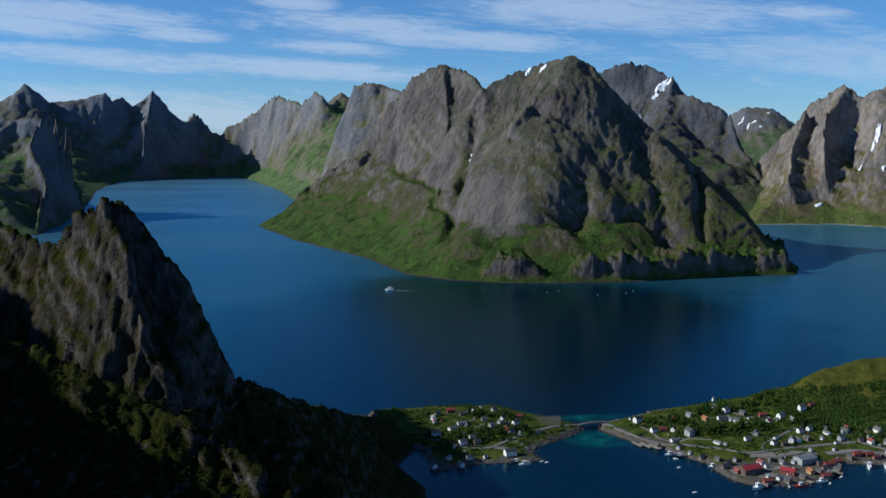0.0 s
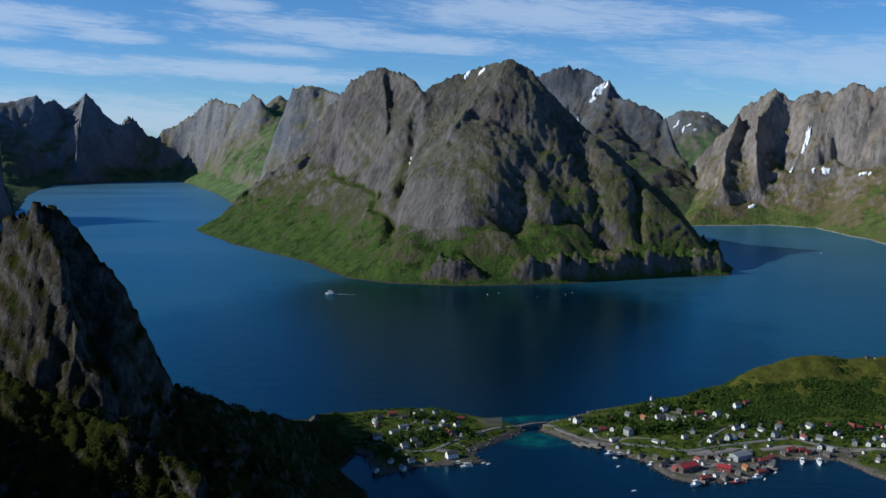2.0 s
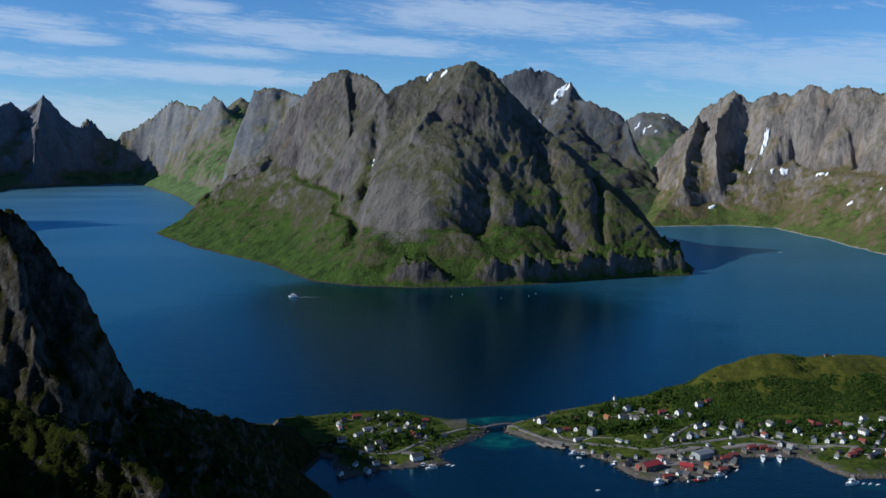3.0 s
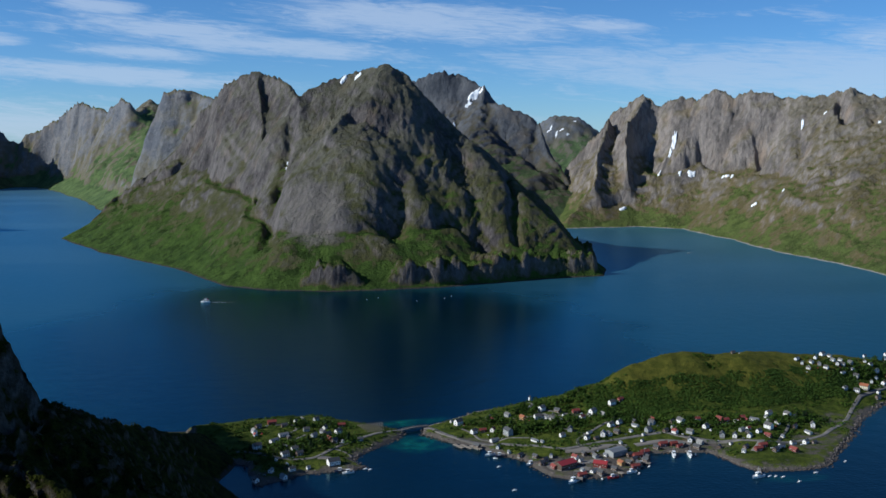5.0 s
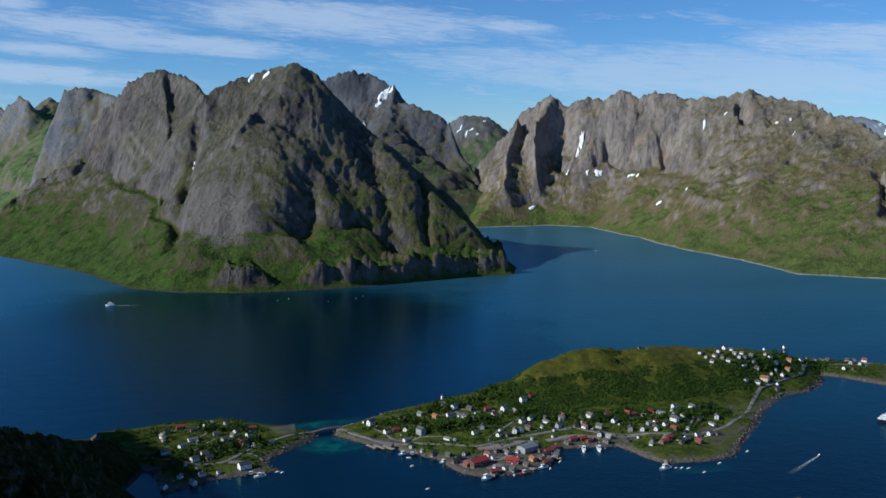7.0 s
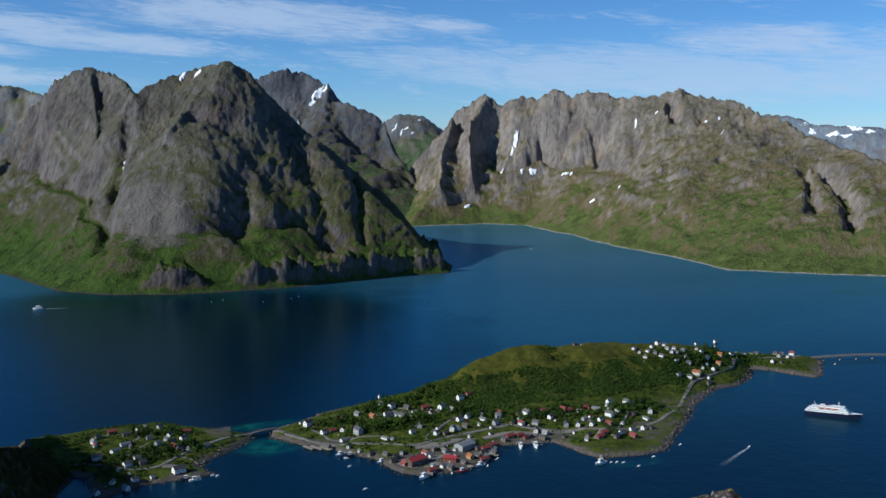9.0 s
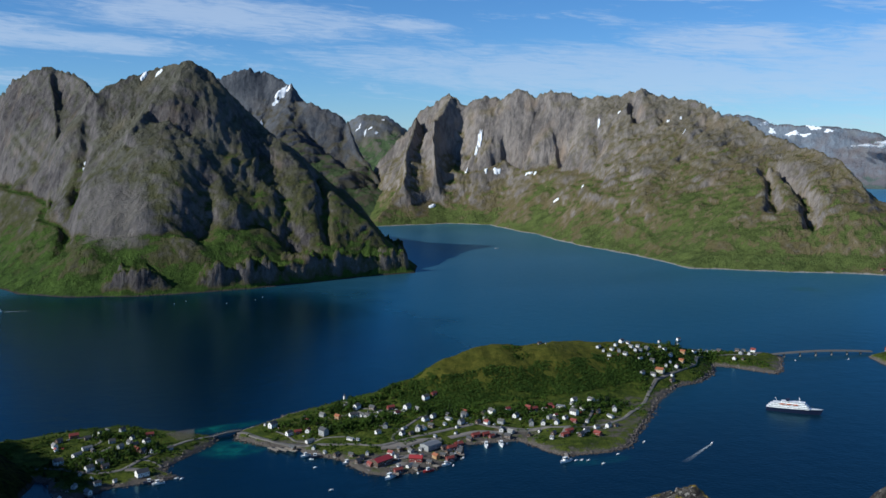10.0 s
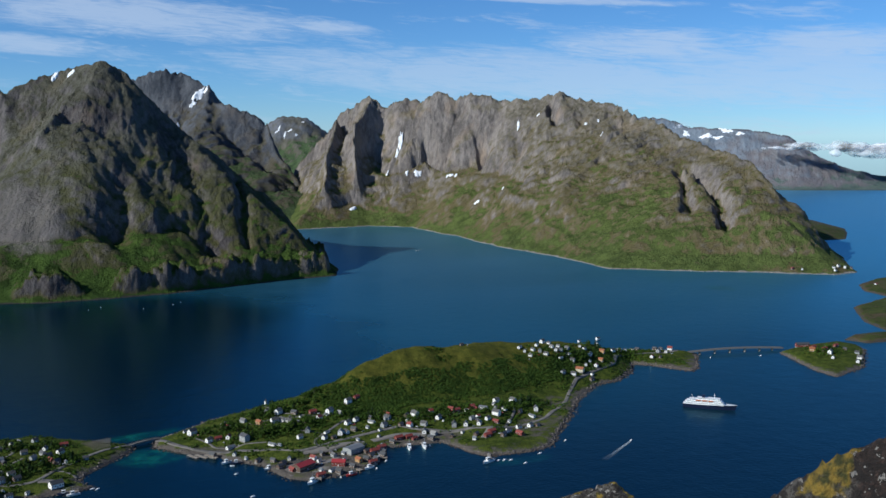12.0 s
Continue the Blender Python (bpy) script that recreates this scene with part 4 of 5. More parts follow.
HARBOUR = "200,632,H 224,629,I 239,630,y 209,622,s 243,651,G 235,650,s 185,653,b 196,652,s 216,619,l 245,631,b 251,637,b 256,643,R 283,663,R 298,662,b 190,646,b 186,640,b 214,641,s 231,637,s 219,615,b 206,614,R 247,624,R 252,630,b 259,635,b 262,642,b 264,650,R 231,621,b 276,658,b 291,663,R 305,654,b 336,641,b 342,634,R 353,630,b 331,634,s 164,677,s 151,687,b 176,660,b 170,668,s 212,648,r 227,648,g 321,652,b 269,668,s"
SOUTH = "310,695,W 325,698,r 345,692,R 361,698,R 390,709,W 403,704,W 382,681,w 371,674,W 359,666,w 410,679,W 325,683,w 369,692,l 330,666,g 338,662,w 348,659,w 348,671,g 309,675,g 299,678,r 305,666,w 311,662,g 377,649,w 387,649,w 363,640,w 280,684,g 287,696,g 394,677,b 376,662,s 348,639,R 331,654,s"
EAST = "490,801,W 469,783,w 461,774,w 477,773,w 491,779,w 500,789,w 504,778,l 508,786,g 477,790,w 495,798,w 459,790,l 460,783,w 602,907,w 627,908,W 612,888,l 526,792,w 529,788,w 530,780,W 524,771,w 516,766,w 505,759,Y 527,765,r 539,775,y 552,792,y 494,753,W 483,753,g 515,754,w 402,796,b 474,779,g 491,786,w 497,780,g"
CAPE = "615,796,r 650,812,r 639,805,w 640,824,b 632,808,g 588,814,g 576,808,w 598,818,w 622,830,b"
ISLET = "792,772,B 787,752,R 775,742,y 811,745,R 783,726,W 772,712,w 787,695,w 815,721,g 788,738,R 812,734,b 802,706,w 1231,1228,R 1243,1219,w 1285,1188,w 1303,1199,W 1290,1196,w 1315,1196,W 1329,1196,b"
turns = random.Random(5)
first = set()
for text in (WEST, CENTRE, HARBOUR, SOUTH, EAST, CAPE, ISLET):
    for item in text.split():
        x, y, kind = item.split(",")
        x, y = float(x), float(y)
        turn = {"H": 28.0, "I": -30.0, "G": 24.0, "J": 20.0, "B": -20.0, "R": 12.0}.get(kind, turns.choice((14, 24, 32, 40, 108, 118, 128, 60)) + turns.uniform(-7, 7))
        m = pose(x, y, max(ground(x, y), 0.9) + 0.05, 0, 0, turn)
        if kind in first:
            made_house = copy_thing(HOUSE[kind], m)
        else:
            first.add(kind)
            made_house = HOUSE[kind]
            made_house.matrix_world = m
        grown = (turns.uniform(0.74, 0.95) if kind in "wWlsrgbyR" else 0.95) * (0.84 if text is EAST else 1.0)
        made_house.scale = (grown, grown, grown)
# sheds, annexes and cabins close round the larger houses
infill = random.Random(23)
taken = [tuple(map(float, item.split(",")[:2])) for text in (WEST, CENTRE, HARBOUR, SOUTH, EAST, CAPE) for item in text.split()]
for text, share in ((WEST, 0.35), (CENTRE, 0.32), (HARBOUR, 0.3), (SOUTH, 0.32), (EAST, 0.3), (CAPE, 0.2)):
    for item in text.split():
        x, y, kind = item.split(",")
        for tries in range(3):
            px, py = float(x) + infill.uniform(-13, 13), float(y) + infill.uniform(-9, 9)
            if infill.uniform(0, 1) > share or not 1.2 < ground(px, py) < 22 or min(math.hypot(px - a, py - b) for a, b in taken) < 5.6:
                continue
            taken.append((px, py))
            k = infill.choice("bbbRRss" if text is HARBOUR else "ssllbbRrg")
            grown = infill.uniform(0.62, 0.88)
            copy_thing(HOUSE[k], pose(px, py, ground(px, py) + 0.05, 0, 0, infill.choice((14, 24, 32, 40, 108, 118, 128)) + infill.uniform(-7, 7))).scale = (grown, grown, grown)
            break
far_houses = random.Random(8)
for x, y, z in ((1250, 1040, 6), (1270, 1052, 6), (1300, 1060, 6), (1240, 1020, 5), (1320, 1080, 6), (1220, 1050, 4)):
    copy_thing(HOUSE[far_houses.choice("wWr")], pose(x, y, z, 0, 0, far_houses.uniform(0, 180)))


# parked cars beside the houses and on the quay
def parked_car(label, paint):
    ob = thing("car", label, "car", "parked cars")
    bm = boxed((-1.1, 1.1, -0.44, 0.44, 0.14, 0.42))
    bmesh.ops.bevel(bm, geom=bm.edges[:], offset=0.07, segments=2, affect="EDGES")
    part("body", bm, paint, ob)
    bm = bmesh.new()
    lo = [bm.verts.new(q) for q in ((-0.95, -0.40, 0.42), (0.55, -0.40, 0.42), (0.55, 0.40, 0.42), (-0.95, 0.40, 0.42))]
    hi = [bm.verts.new(q) for q in ((-0.78, -0.34, 0.72), (0.22, -0.34, 0.72), (0.22, 0.34, 0.72), (-0.78, 0.34, 0.72))]
    for k in range(4):
        bm.faces.new([lo[k], lo[(k + 1) % 4], hi[(k + 1) % 4], hi[k]])
    bm.faces.new(hi)
    part("window", bm, glass, ob)
    part("roof", boxed((-0.77, 0.21, -0.335, 0.335, 0.715, 0.745)), paint, ob)
    for x in (-0.68, 0.68):
        for y in (-0.41, 0.41):
            part("wheel", cone(bmesh.new(), (x, y - 0.06, 0.16), (x, y + 0.06, 0.16), 0.16, 0.16, 10), DARK, ob)
    return ob


CARS = [parked_car("white car parked beside a house", GEL), parked_car("grey car parked by the road", STEEL), parked_car("dark blue car parked in a yard", NAVY), parked_car("red car parked in a yard", HULL_RED)]
parking = random.Random(17)
yards = [item.split(",") for text in (WEST, CENTRE, SOUTH, EAST, CAPE) for item in text.split()]
yards += [("212", "636", "q"), ("218", "639", "q"), ("206", "640", "q"), ("224", "640", "q"), ("236", "660", "q"), ("250", "660", "q")] * 3
first_cars = set()
for x, y, kind in yards:
    if parking.uniform(0, 1) > 0.62:
        continue
    x, y = float(x) + parking.choice((-1, 1)) * parking.uniform(3.6, 5.5), float(y) - parking.uniform(2.6, 4.6)
    if ground(x, y) < 1.3:
        continue
    k = parking.choice((0, 0, 0, 1, 1, 2, 3))
    m = pose(x, y, ground(x, y) + 0.06, 0, 0, parking.uniform(0, 180))
    if k in first_cars:
        copy_thing(CARS[k], m)
    else:
        first_cars.add(k)
        CARS[k].matrix_world = m

# the little white church tower on the point
tower = thing("church_tower", "small white tower with a pointed roof on the shore rise", "tower", at=pose(219, 792, ground(219, 792), 0, 0, 15))
tower.scale = (0.75, 0.75, 0.7)
part("wall", boxed((-1.1, 1.1, -1.1, 1.1, -1, 5.0)), WHITE, tower)
part("roof", cone(bmesh.new(), (0, 0, 5.0), (0, 0, 8.0), 1.75, 0.05, 4), SLATE, tower)
part("door", boxed((-0.4, 0.4, -1.14, -1.08, 0.0, 1.5)), BROWN, tower)
part("window", boxed((-0.3, 0.3, -1.14, -1.08, 3.2, 4.2)), glass, tower)


# ---- roads ----
def ribbon(name, points, width, mat, lift, label, deck=None):
    """A road laid over the land along a line of points."""
    pts = []
    for a, b in zip(points, points[1:]):
        n = max(1, int(math.dist(a, b) / 2.5))
        pts += [(a[0] + (b[0] - a[0]) * k / n, a[1] + (b[1] - a[1]) * k / n) for k in range(n)]
    pts.append(points[-1])
    p = np.array(pts)
    for _ in range(6):
        p[1:-1] = 0.25 * p[:-2] + 0.5 * p[1:-1] + 0.25 * p[2:]
    t = np.gradient(p, axis=0)
    t /= np.linalg.norm(t, axis=1, keepdims=True)
    side = np.stack([-t[:, 1], t[:, 0]], 1)
    bm, rows = bmesh.new(), []
    zs = np.array([max(ground(*q), 1.3) for q in p])
    for _ in range(4):
        zs[1:-1] = np.maximum(zs[1:-1], 0.25 * zs[:-2] + 0.5 * zs[1:-1] + 0.25 * zs[2:])
    for q, n, z in zip(p, side, zs):
        row = []
        for k in (-1.15, -1, -0.33, 0.33, 1, 1.15):
            w = q + n * k * width / 2
            row.append(bm.verts.new((w[0], w[1], (max(z, ground(*w)) + lift) if abs(k) <= 1 else z - 1.2)))
        rows.append(row)
    for a, b in zip(rows, rows[1:]):
        for k in range(5):
            bm.faces.new([a[k + 1], a[k], b[k], b[k + 1]])
    ob = part(name, bm, mat, flat=False)
    return tagged(ob, label, "road", kind="structure")


for line, width in (
    ([(-20, 698), (-4, 693), (4, 684), (17, 674), (35, 675), (47, 693), (61, 707), (78, 722), (94, 731), (104, 738)], 3.0),
    ([(122, 742), (130, 722), (138, 709), (150, 698), (162, 688), (176, 679), (194, 671), (208, 660), (220, 663), (243, 672), (260, 676), (292, 681)], 3.4),
    ([(292, 681), (300, 671), (324, 662), (341, 656), (352, 650), (369, 652), (388, 656), (407, 663), (428, 678), (451, 699), (473, 726), (496, 750), (517, 758), (536, 765), (555, 776), (574, 800), (599, 812), (639, 805), (657, 809)], 3.2),
    ([(220, 663), (221, 675), (233, 686), (249, 701), (258, 708)], 2.2),
    ([(502, 762), (505, 777), (514, 782), (521, 783), (530, 790)], 2.0),
    ([(335, 689), (350, 687), (368, 690), (383, 694), (397, 694), (391, 679), (377, 665), (369, 655)], 2.0),
    ([(146, 724), (158, 700), (190, 688)], 1.8),
    ([(238, 728), (226, 736), (214, 745), (214, 778)], 2.2),
    ([(4, 684), (9, 700), (22, 712), (30, 722)], 1.8),
    ([(258, 708), (270, 716), (262, 726), (246, 726), (228, 729), (206, 734), (190, 735)], 1.9),
    ([(233, 686), (222, 698), (206, 716)], 1.7),
    ([(300, 671), (296, 684), (306, 690), (335, 689)], 1.8),
    ([(14, 720), (26, 736), (20, 748), (8, 745)], 2.2),
    ([(47, 693), (56, 690), (60, 680)], 2.0),
):
    ribbon("road", line, width, ASPHALT, 0.12, "narrow grey village road")
for line, width in (([(208, 660), (226, 658), (236, 662), (256, 662)], 6.0), ([(230, 648), (226, 640), (212, 640)], 5.0), ([(262, 664), (284, 668), (304, 664)], 4.5), ([(48, 668), (44, 676), (36, 676)], 6.0), ([(352, 650), (346, 642), (338, 634)], 4.0)):
    ribbon("pavement", line, width, GRAVEL, 0.10, "open gravel yard by the quay")
tagged(part("pavement", boxed((188, 230, 622, 645, 0.2, 1.50)), GRAVEL), "concrete quay apron of the fishing harbour", "quay", kind="structure").matrix_world = pose(0, 0, 0)


# ---- bridges ----
def bridge(a, b, width, z0, rise, piers, label, thick=0.7):
    a, b = Vector(a), Vector(b)
    long = (b - a).length
    ob = thing("bridge", label, "bridge", at=Matrix.Translation((a.x, a.y, 0)) @ Matrix.Rotation(math.atan2(b.y - a.y, b.x - a.x), 4, "Z"))
    n = 24

    def height(k):
        return z0 + rise * math.sin(math.pi * k)

    def strip(y0, y1, lo, hi):
        bm = bmesh.new()
        rows = [[bm.verts.new((long * k / n, y, height(k / n) + z)) for y, z in ((y0, lo), (y1, lo), (y1, hi), (y0, hi))] for k in range(n + 1)]
        for p, q in zip(rows, rows[1:]):
            for i in range(4):
                bm.faces.new([p[i], p[(i + 1) % 4], q[(i + 1) % 4], q[i]])
        bm.faces.new(rows[0][::-1])
        bm.faces.new(rows[-1])
        bmesh.ops.recalc_face_normals(bm, faces=bm.faces)
        return bm

    part("deck", strip(-width / 2, width / 2, -thick, 0), STONE, ob)
    part("roadway", strip(-width / 2 + 0.3, width / 2 - 0.3, 0.003, 0.05), ASPHALT, ob)
    for y in (-width / 2, width / 2 - 0.2):
        part("parapet", strip(y, y + 0.2, 0.003, 0.55), STONE, ob)
    for k in piers:
        part("pier", cone(bmesh.new(), (long * k, 0, -3), (long * k, 0, height(k) - thick), width * 0.42, width * 0.3, 10), STONE, ob)
    return ob


bridge((101, 736), (126, 745), 3.6, 1.6, 0.9, (0.12, 0.88), "short grey stone road bridge over the narrow sound", 0.6)
bridge((655, 809), (776, 784), 3.6, 2.4, 2.6, (0.1, 0.22, 0.36, 0.5, 0.64, 0.78, 0.9), "long low concrete road bridge between the islets", 0.9)


# ---- boats ----
def hull(bm, long, wide, high, keel=-0.5, sheer=0.35, mat=0):
    """A boat's hull, its bow along +x, open at the top edge but decked."""
    rows, n = [], 10
    for k in range(n + 1):
        t = k / n
        w = wide / 2 * (0.86 + 0.14 * math.sin(math.pi * t)) * (1 - max(0.0, (t - 0.55) / 0.45) ** 2.2)
        top = high * (1 + sheer * t * t)
        low = keel * (1 - 0.6 * max(0.0, t - 0.7) / 0.3)
        x = -long / 2 + long * t
        rows.append([bm.verts.new(p) for p in ((x - 0.04 * long * (t > 0.9), -0.1 * w, low), (x, -0.72 * w, low * 0.3), (x + 0.05 * long * t * t, -w, top), (x + 0.05 * long * t * t, w, top), (x, 0.72 * w, low * 0.3), (x - 0.04 * long * (t > 0.9), 0.1 * w, low))])
    for a, b in zip(rows, rows[1:]):
        for k in range(6):
            bm.faces.new([a[k], a[(k + 1) % 6], b[(k + 1) % 6], b[k]]).material_index = mat
    bm.faces.new(rows[0][::-1])
    bm.faces.new(rows[-1])
    bmesh.ops.recalc_face_normals(bm, faces=bm.faces)
    return bm


def fishing_boat(label, paint, long=7.0):
    ob = thing("fishing_boat", label, "boat", "harbour boats")
    w, h = long * 0.3, long * 0.13
    part("hull", hull(bmesh.new(), long, w, h), paint, ob)
    part("rail", boxed(*[(x, x + 0.06, y, y + 0.06, h, h + 0.75) for x in (-long * 0.42, -long * 0.2, long * 0.3) for y in (-w * 0.4, w * 0.4 - 0.06)],
                       (-long * 0.42, long * 0.3, -w * 0.4, -w * 0.4 + 0.05, h + 0.7, h + 0.78), (-long * 0.42, long * 0.3, w * 0.4 - 0.05, w * 0.4, h + 0.7, h + 0.78)), STEEL, ob)
    house_ = part("wheelhouse", boxed((-long * 0.08, long * 0.18, -w * 0.3, w * 0.3, h, h + 1.5), (-long * 0.1, long * 0.2, -w * 0.33, w * 0.33, h + 1.5, h + 1.6)), GEL, ob)
    part("window", boxed((-long * 0.06, long * 0.16, -w * 0.3 - 0.02, -w * 0.3 - 0.001, h + 0.85, h + 1.3), (-long * 0.06, long * 0.16, w * 0.3 + 0.001, w * 0.3 + 0.02, h + 0.85, h + 1.3), (long * 0.18 + 0.001, long * 0.18 + 0.02, -w * 0.26, w * 0.26, h + 0.85, h + 1.3)), glass, house_)
    part("mast", cone(bmesh.new(), (long * 0.02, 0, h + 1.5), (long * 0.02, 0, h + 4.2), 0.08, 0.04), STEEL, ob)
    part("boom", cone(bmesh.new(), (-long * 0.1, 0, h + 2.4), (-long * 0.4, 0, h + 2.9), 0.06, 0.04), STEEL, ob)
    part("hatch", boxed((-long * 0.36, -long * 0.2, -w * 0.2, w * 0.2, h - 0.02, h + 0.35)), TIMBER, ob)
    return ob


def motor_boat(label, long=3.2):
    ob = thing("motor_boat", label, "boat", "small boats")
    w, h = long * 0.36, long * 0.16
    part("hull", hull(bmesh.new(), long, w, h, -0.2), GEL, ob)
    part("cabin", boxed((-long * 0.05, long * 0.22, -w * 0.26, w * 0.26, h, h + 0.45)), GEL, ob)
    part("windscreen", boxed((-long * 0.03, long * 0.2, -w * 0.27, w * 0.27, h + 0.24, h + 0.38)), glass, ob)
    part("outboard_motor", boxed((-long * 0.56, -long * 0.48, -0.12, 0.12, -0.1, h + 0.35)), DARK, ob)
    return ob


kinds = [fishing_boat("white fishing boat with a steel mast", GEL), fishing_boat("red-hulled fishing boat moored at the quay", HULL_RED), fishing_boat("dark blue fishing boat with a white wheelhouse", NAVY)]
spots = [(284, 646, 250, 0), (295, 644, 255, 0), (198, 607, 215, 0), (226, 610, 190, 1), (242, 618, 200, 0), (258, 638, 240, 2), (163, 667, 170, 2), (157, 671, 200, 0), (180, 646, 205, 0), (55, 651, 190, 0), (50, 655, 175, 2), (321, 594, 200, 0), (249, 627, 230, 2), (254, 632, 235, 1), (262, 646, 250, 0)]
made = set()
for x, y, turn, k in spots:
    m = pose(x, y, 0.0, 0, 0, turn)
    if k in made:
        moored = copy_thing(kinds[k], m)
    else:
        made.add(k)
        moored = kinds[k]
        moored.matrix_world = m
    size = 1.5 if (x, y) in ((284, 646), (295, 644), (321, 594), (198, 607)) else 1.15
    moored.scale = (size, size, size)
small = motor_boat("small white motor boat at its mooring")
for n, (x, y, turn) in enumerate([(218, 609, 80), (157, 645, 20), (156, 599, 10), (159, 663, 160), (178, 661, 20), (266, 657, 40), (67, 657, 10), (329, 594, 15), (333, 593, 20), (337, 591, 10), (396, 613, 25), (363, 595, 5), (343, 581, 15), (681, 786, 40), (733, 770, 10), (258, 627, 30), (246, 615, 60), (300, 645, 75), (70, 655, 30)]):
    m = pose(x, y, 0.0, 0, 0, turn)
    if n:
        copy_thing(small, m)
    else:
        small.matrix_world = m


# white water behind moving boats: churned strips lying on the surface
def foam_material():
    m, n, b = material("foam")
    p = n.add("ShaderNodeTexCoord").outputs["Object"]
    f = n.ramp(n.noise(p, 1.1, 5.0, 0.7), 0.40, 0.62)
    b.inputs["Base Color"].default_value, b.inputs["Roughness"].default_value = (0.62, 0.68, 0.70, 1), 0.7
    x = n.add("ShaderNodeSeparateXYZ", {0: n.add("ShaderNodeTexCoord").outputs["Generated"]}).outputs[0]
    n.put(b.inputs["Alpha"], n.math("MULTIPLY", f, n.ramp(x, 0.0, 0.95, 0.05, 0.85)))
    return m


FOAM = foam_material()


def wake(x, y, turn, long, w0, w1, label="pale churned wake trailing a boat"):
    bm, n = bmesh.new(), 16
    rows = []
    for k in range(n + 1):
        t = k / n
        w = w0 + (w1 - w0) * (1 - t)
        rows.append([bm.verts.new((-long * (1 - t), s * w / 2 * (1 + 0.15 * math.sin(9 * t + s)), 0.05 + 0.04 * (1 - abs(s)))) for s in (-1, 0, 1)])
    for a, b in zip(rows, rows[1:]):
        for k in range(2):
            bm.faces.new([a[k + 1], a[k], b[k], b[k + 1]])
    ob = tagged(part("wake", bm, FOAM), label, "wake", kind="stuff")
    ob.matrix_world = pose(x, y, 0, 0, 0, turn)
    return ob


rib = motor_boat("small speedboat crossing the bay", 3.4)
rib.matrix_world = pose(440, 592, 0.05, 0, -3, 33)
wake(438.6, 591, 33, 50, 1.2, 4.2)
bay = motor_boat("white motor boat far out in the bay", 6.0)
bay.matrix_world = pose(803, 1787, 0.05, 0, 0, 230)
wake(806, 1790, 230, 34, 1.6, 4.0)

ferry = thing("passenger_ferry", "small white passenger boat under way below the mountain", "ferry", at=pose(-74, 1377, 0, 0, 0, 172))
part("hull", hull(bmesh.new(), 12.0, 3.6, 1.5), GEL, ferry)
cabin = part("cabin", boxed((-4.5, 3.2, -1.5, 1.5, 1.5, 3.3), (-2.0, 2.4, -1.2, 1.2, 3.3, 4.7)), GEL, ferry)
part("window", boxed((-4.2, 3.0, -1.52, -1.502, 2.3, 2.9), (-4.2, 3.0, 1.502, 1.52, 2.3, 2.9), (-1.8, 2.2, -1.22, -1.202, 3.8, 4.4), (-1.8, 2.2, 1.202, 1.22, 3.8, 4.4)), glass, cabin)
part("mast", cone(bmesh.new(), (-0.5, 0, 4.7), (-0.9, 0, 7.4), 0.12, 0.05), STEEL, ferry)
part("funnel", boxed((-3.4, -2.4, -0.5, 0.5, 3.3, 4.6)), HULL_RED, ferry)
wake(-68.5, 1376.2, 172, 36, 2.0, 5.0)
for x, y in ((143, 1359), (209, 1338), (263, 1369), (250, 1352), (160, 1372)):
    buoy = thing("mooring_buoy", "pale float of a fish farm", "buoy", "floats", pose(x, y, 0))
    part("float", cone(cone(bmesh.new(), (0, 0, -0.5), (0, 0, 0.3), 0.4, 0.5, 10), (0, 0, 0.3), (0, 0, 0.8), 0.5, 0.15, 10), GEL, buoy)


def cruise_ship():
    """A small expedition ship: navy hull, four white decks, funnel and masts."""
    ob = thing("cruise_ship", "small white cruise ship with a navy hull at anchor", "ship", at=pose(551.5, 637, 0, 0, 0, -44))
    L, W = 45.0, 8.2
    part("hull", hull(bmesh.new(), L, W, 3.7, -1.5, 0.24), NAVY, ob)
    part("bulwark", hull(bmesh.new(), L * 1.0, W * 1.01, 3.95, 3.6, 0.25), GEL, ob, "white bulwark band")
    z = 3.95
    for n, (x0, x1, w, h) in enumerate(((-20.5, 13.4, 7.3, 1.35), (-19.0, 12.4, 6.9, 1.35), (-16.5, 11.0, 6.4, 1.3), (-9.5, 9.4, 5.6, 1.3))):
        deck = part("deckhouse", boxed((x0, x1, -w / 2, w / 2, z, z + h), (x0 - 0.6, x1 + 0.5, -w / 2 - 0.3, w / 2 + 0.3, z + h, z + h + 0.12)), GEL, ob)
        count = int((x1 - x0) / 1.15)
        for side in (-1, 1):
            for k in range(count):
                x = x0 + 0.6 + k * 1.15
                y0, y1 = sorted((side * (w / 2 + 0.002), side * (w / 2 + 0.03)))
                part("window", boxed((x, x + 0.62, y0, y1, z + 0.55, z + 1.1)), glass, deck)
        z += h + 0.12
    part("bridge_window", boxed((9.4 + 0.002, 9.43, -2.5, 2.5, z - 1.0, z - 0.35)), glass, ob)
    part("funnel", boxed((-6.2, -3.2, -1.1, 1.1, z - 1.4, z + 2.2), (-6.3, -3.1, -1.2, 1.2, z + 2.2, z + 2.5)), NAVY, ob, "navy funnel")
    part("mast", cone(bmesh.new(), (5.2, 0, z), (4.8, 0, z + 4.6), 0.25, 0.08), GEL, ob)
    part("radar", boxed((4.4, 5.6, -0.9, 0.9, z + 2.6, z + 2.8)), GEL, ob)
    part("crane", cone(bmesh.new(), (-13.5, 1.5, z - 1.5), (-15.5, 1.5, z + 2.2), 0.22, 0.12), GEL, ob)
    boat = hull(bmesh.new(), 4.2, 1.3, 0.6, -0.25)
    first_boat = part("lifeboat", boat, plain("orange_lifeboat", (0.55, 0.14, 0.03), 0.5), ob, "orange lifeboat")
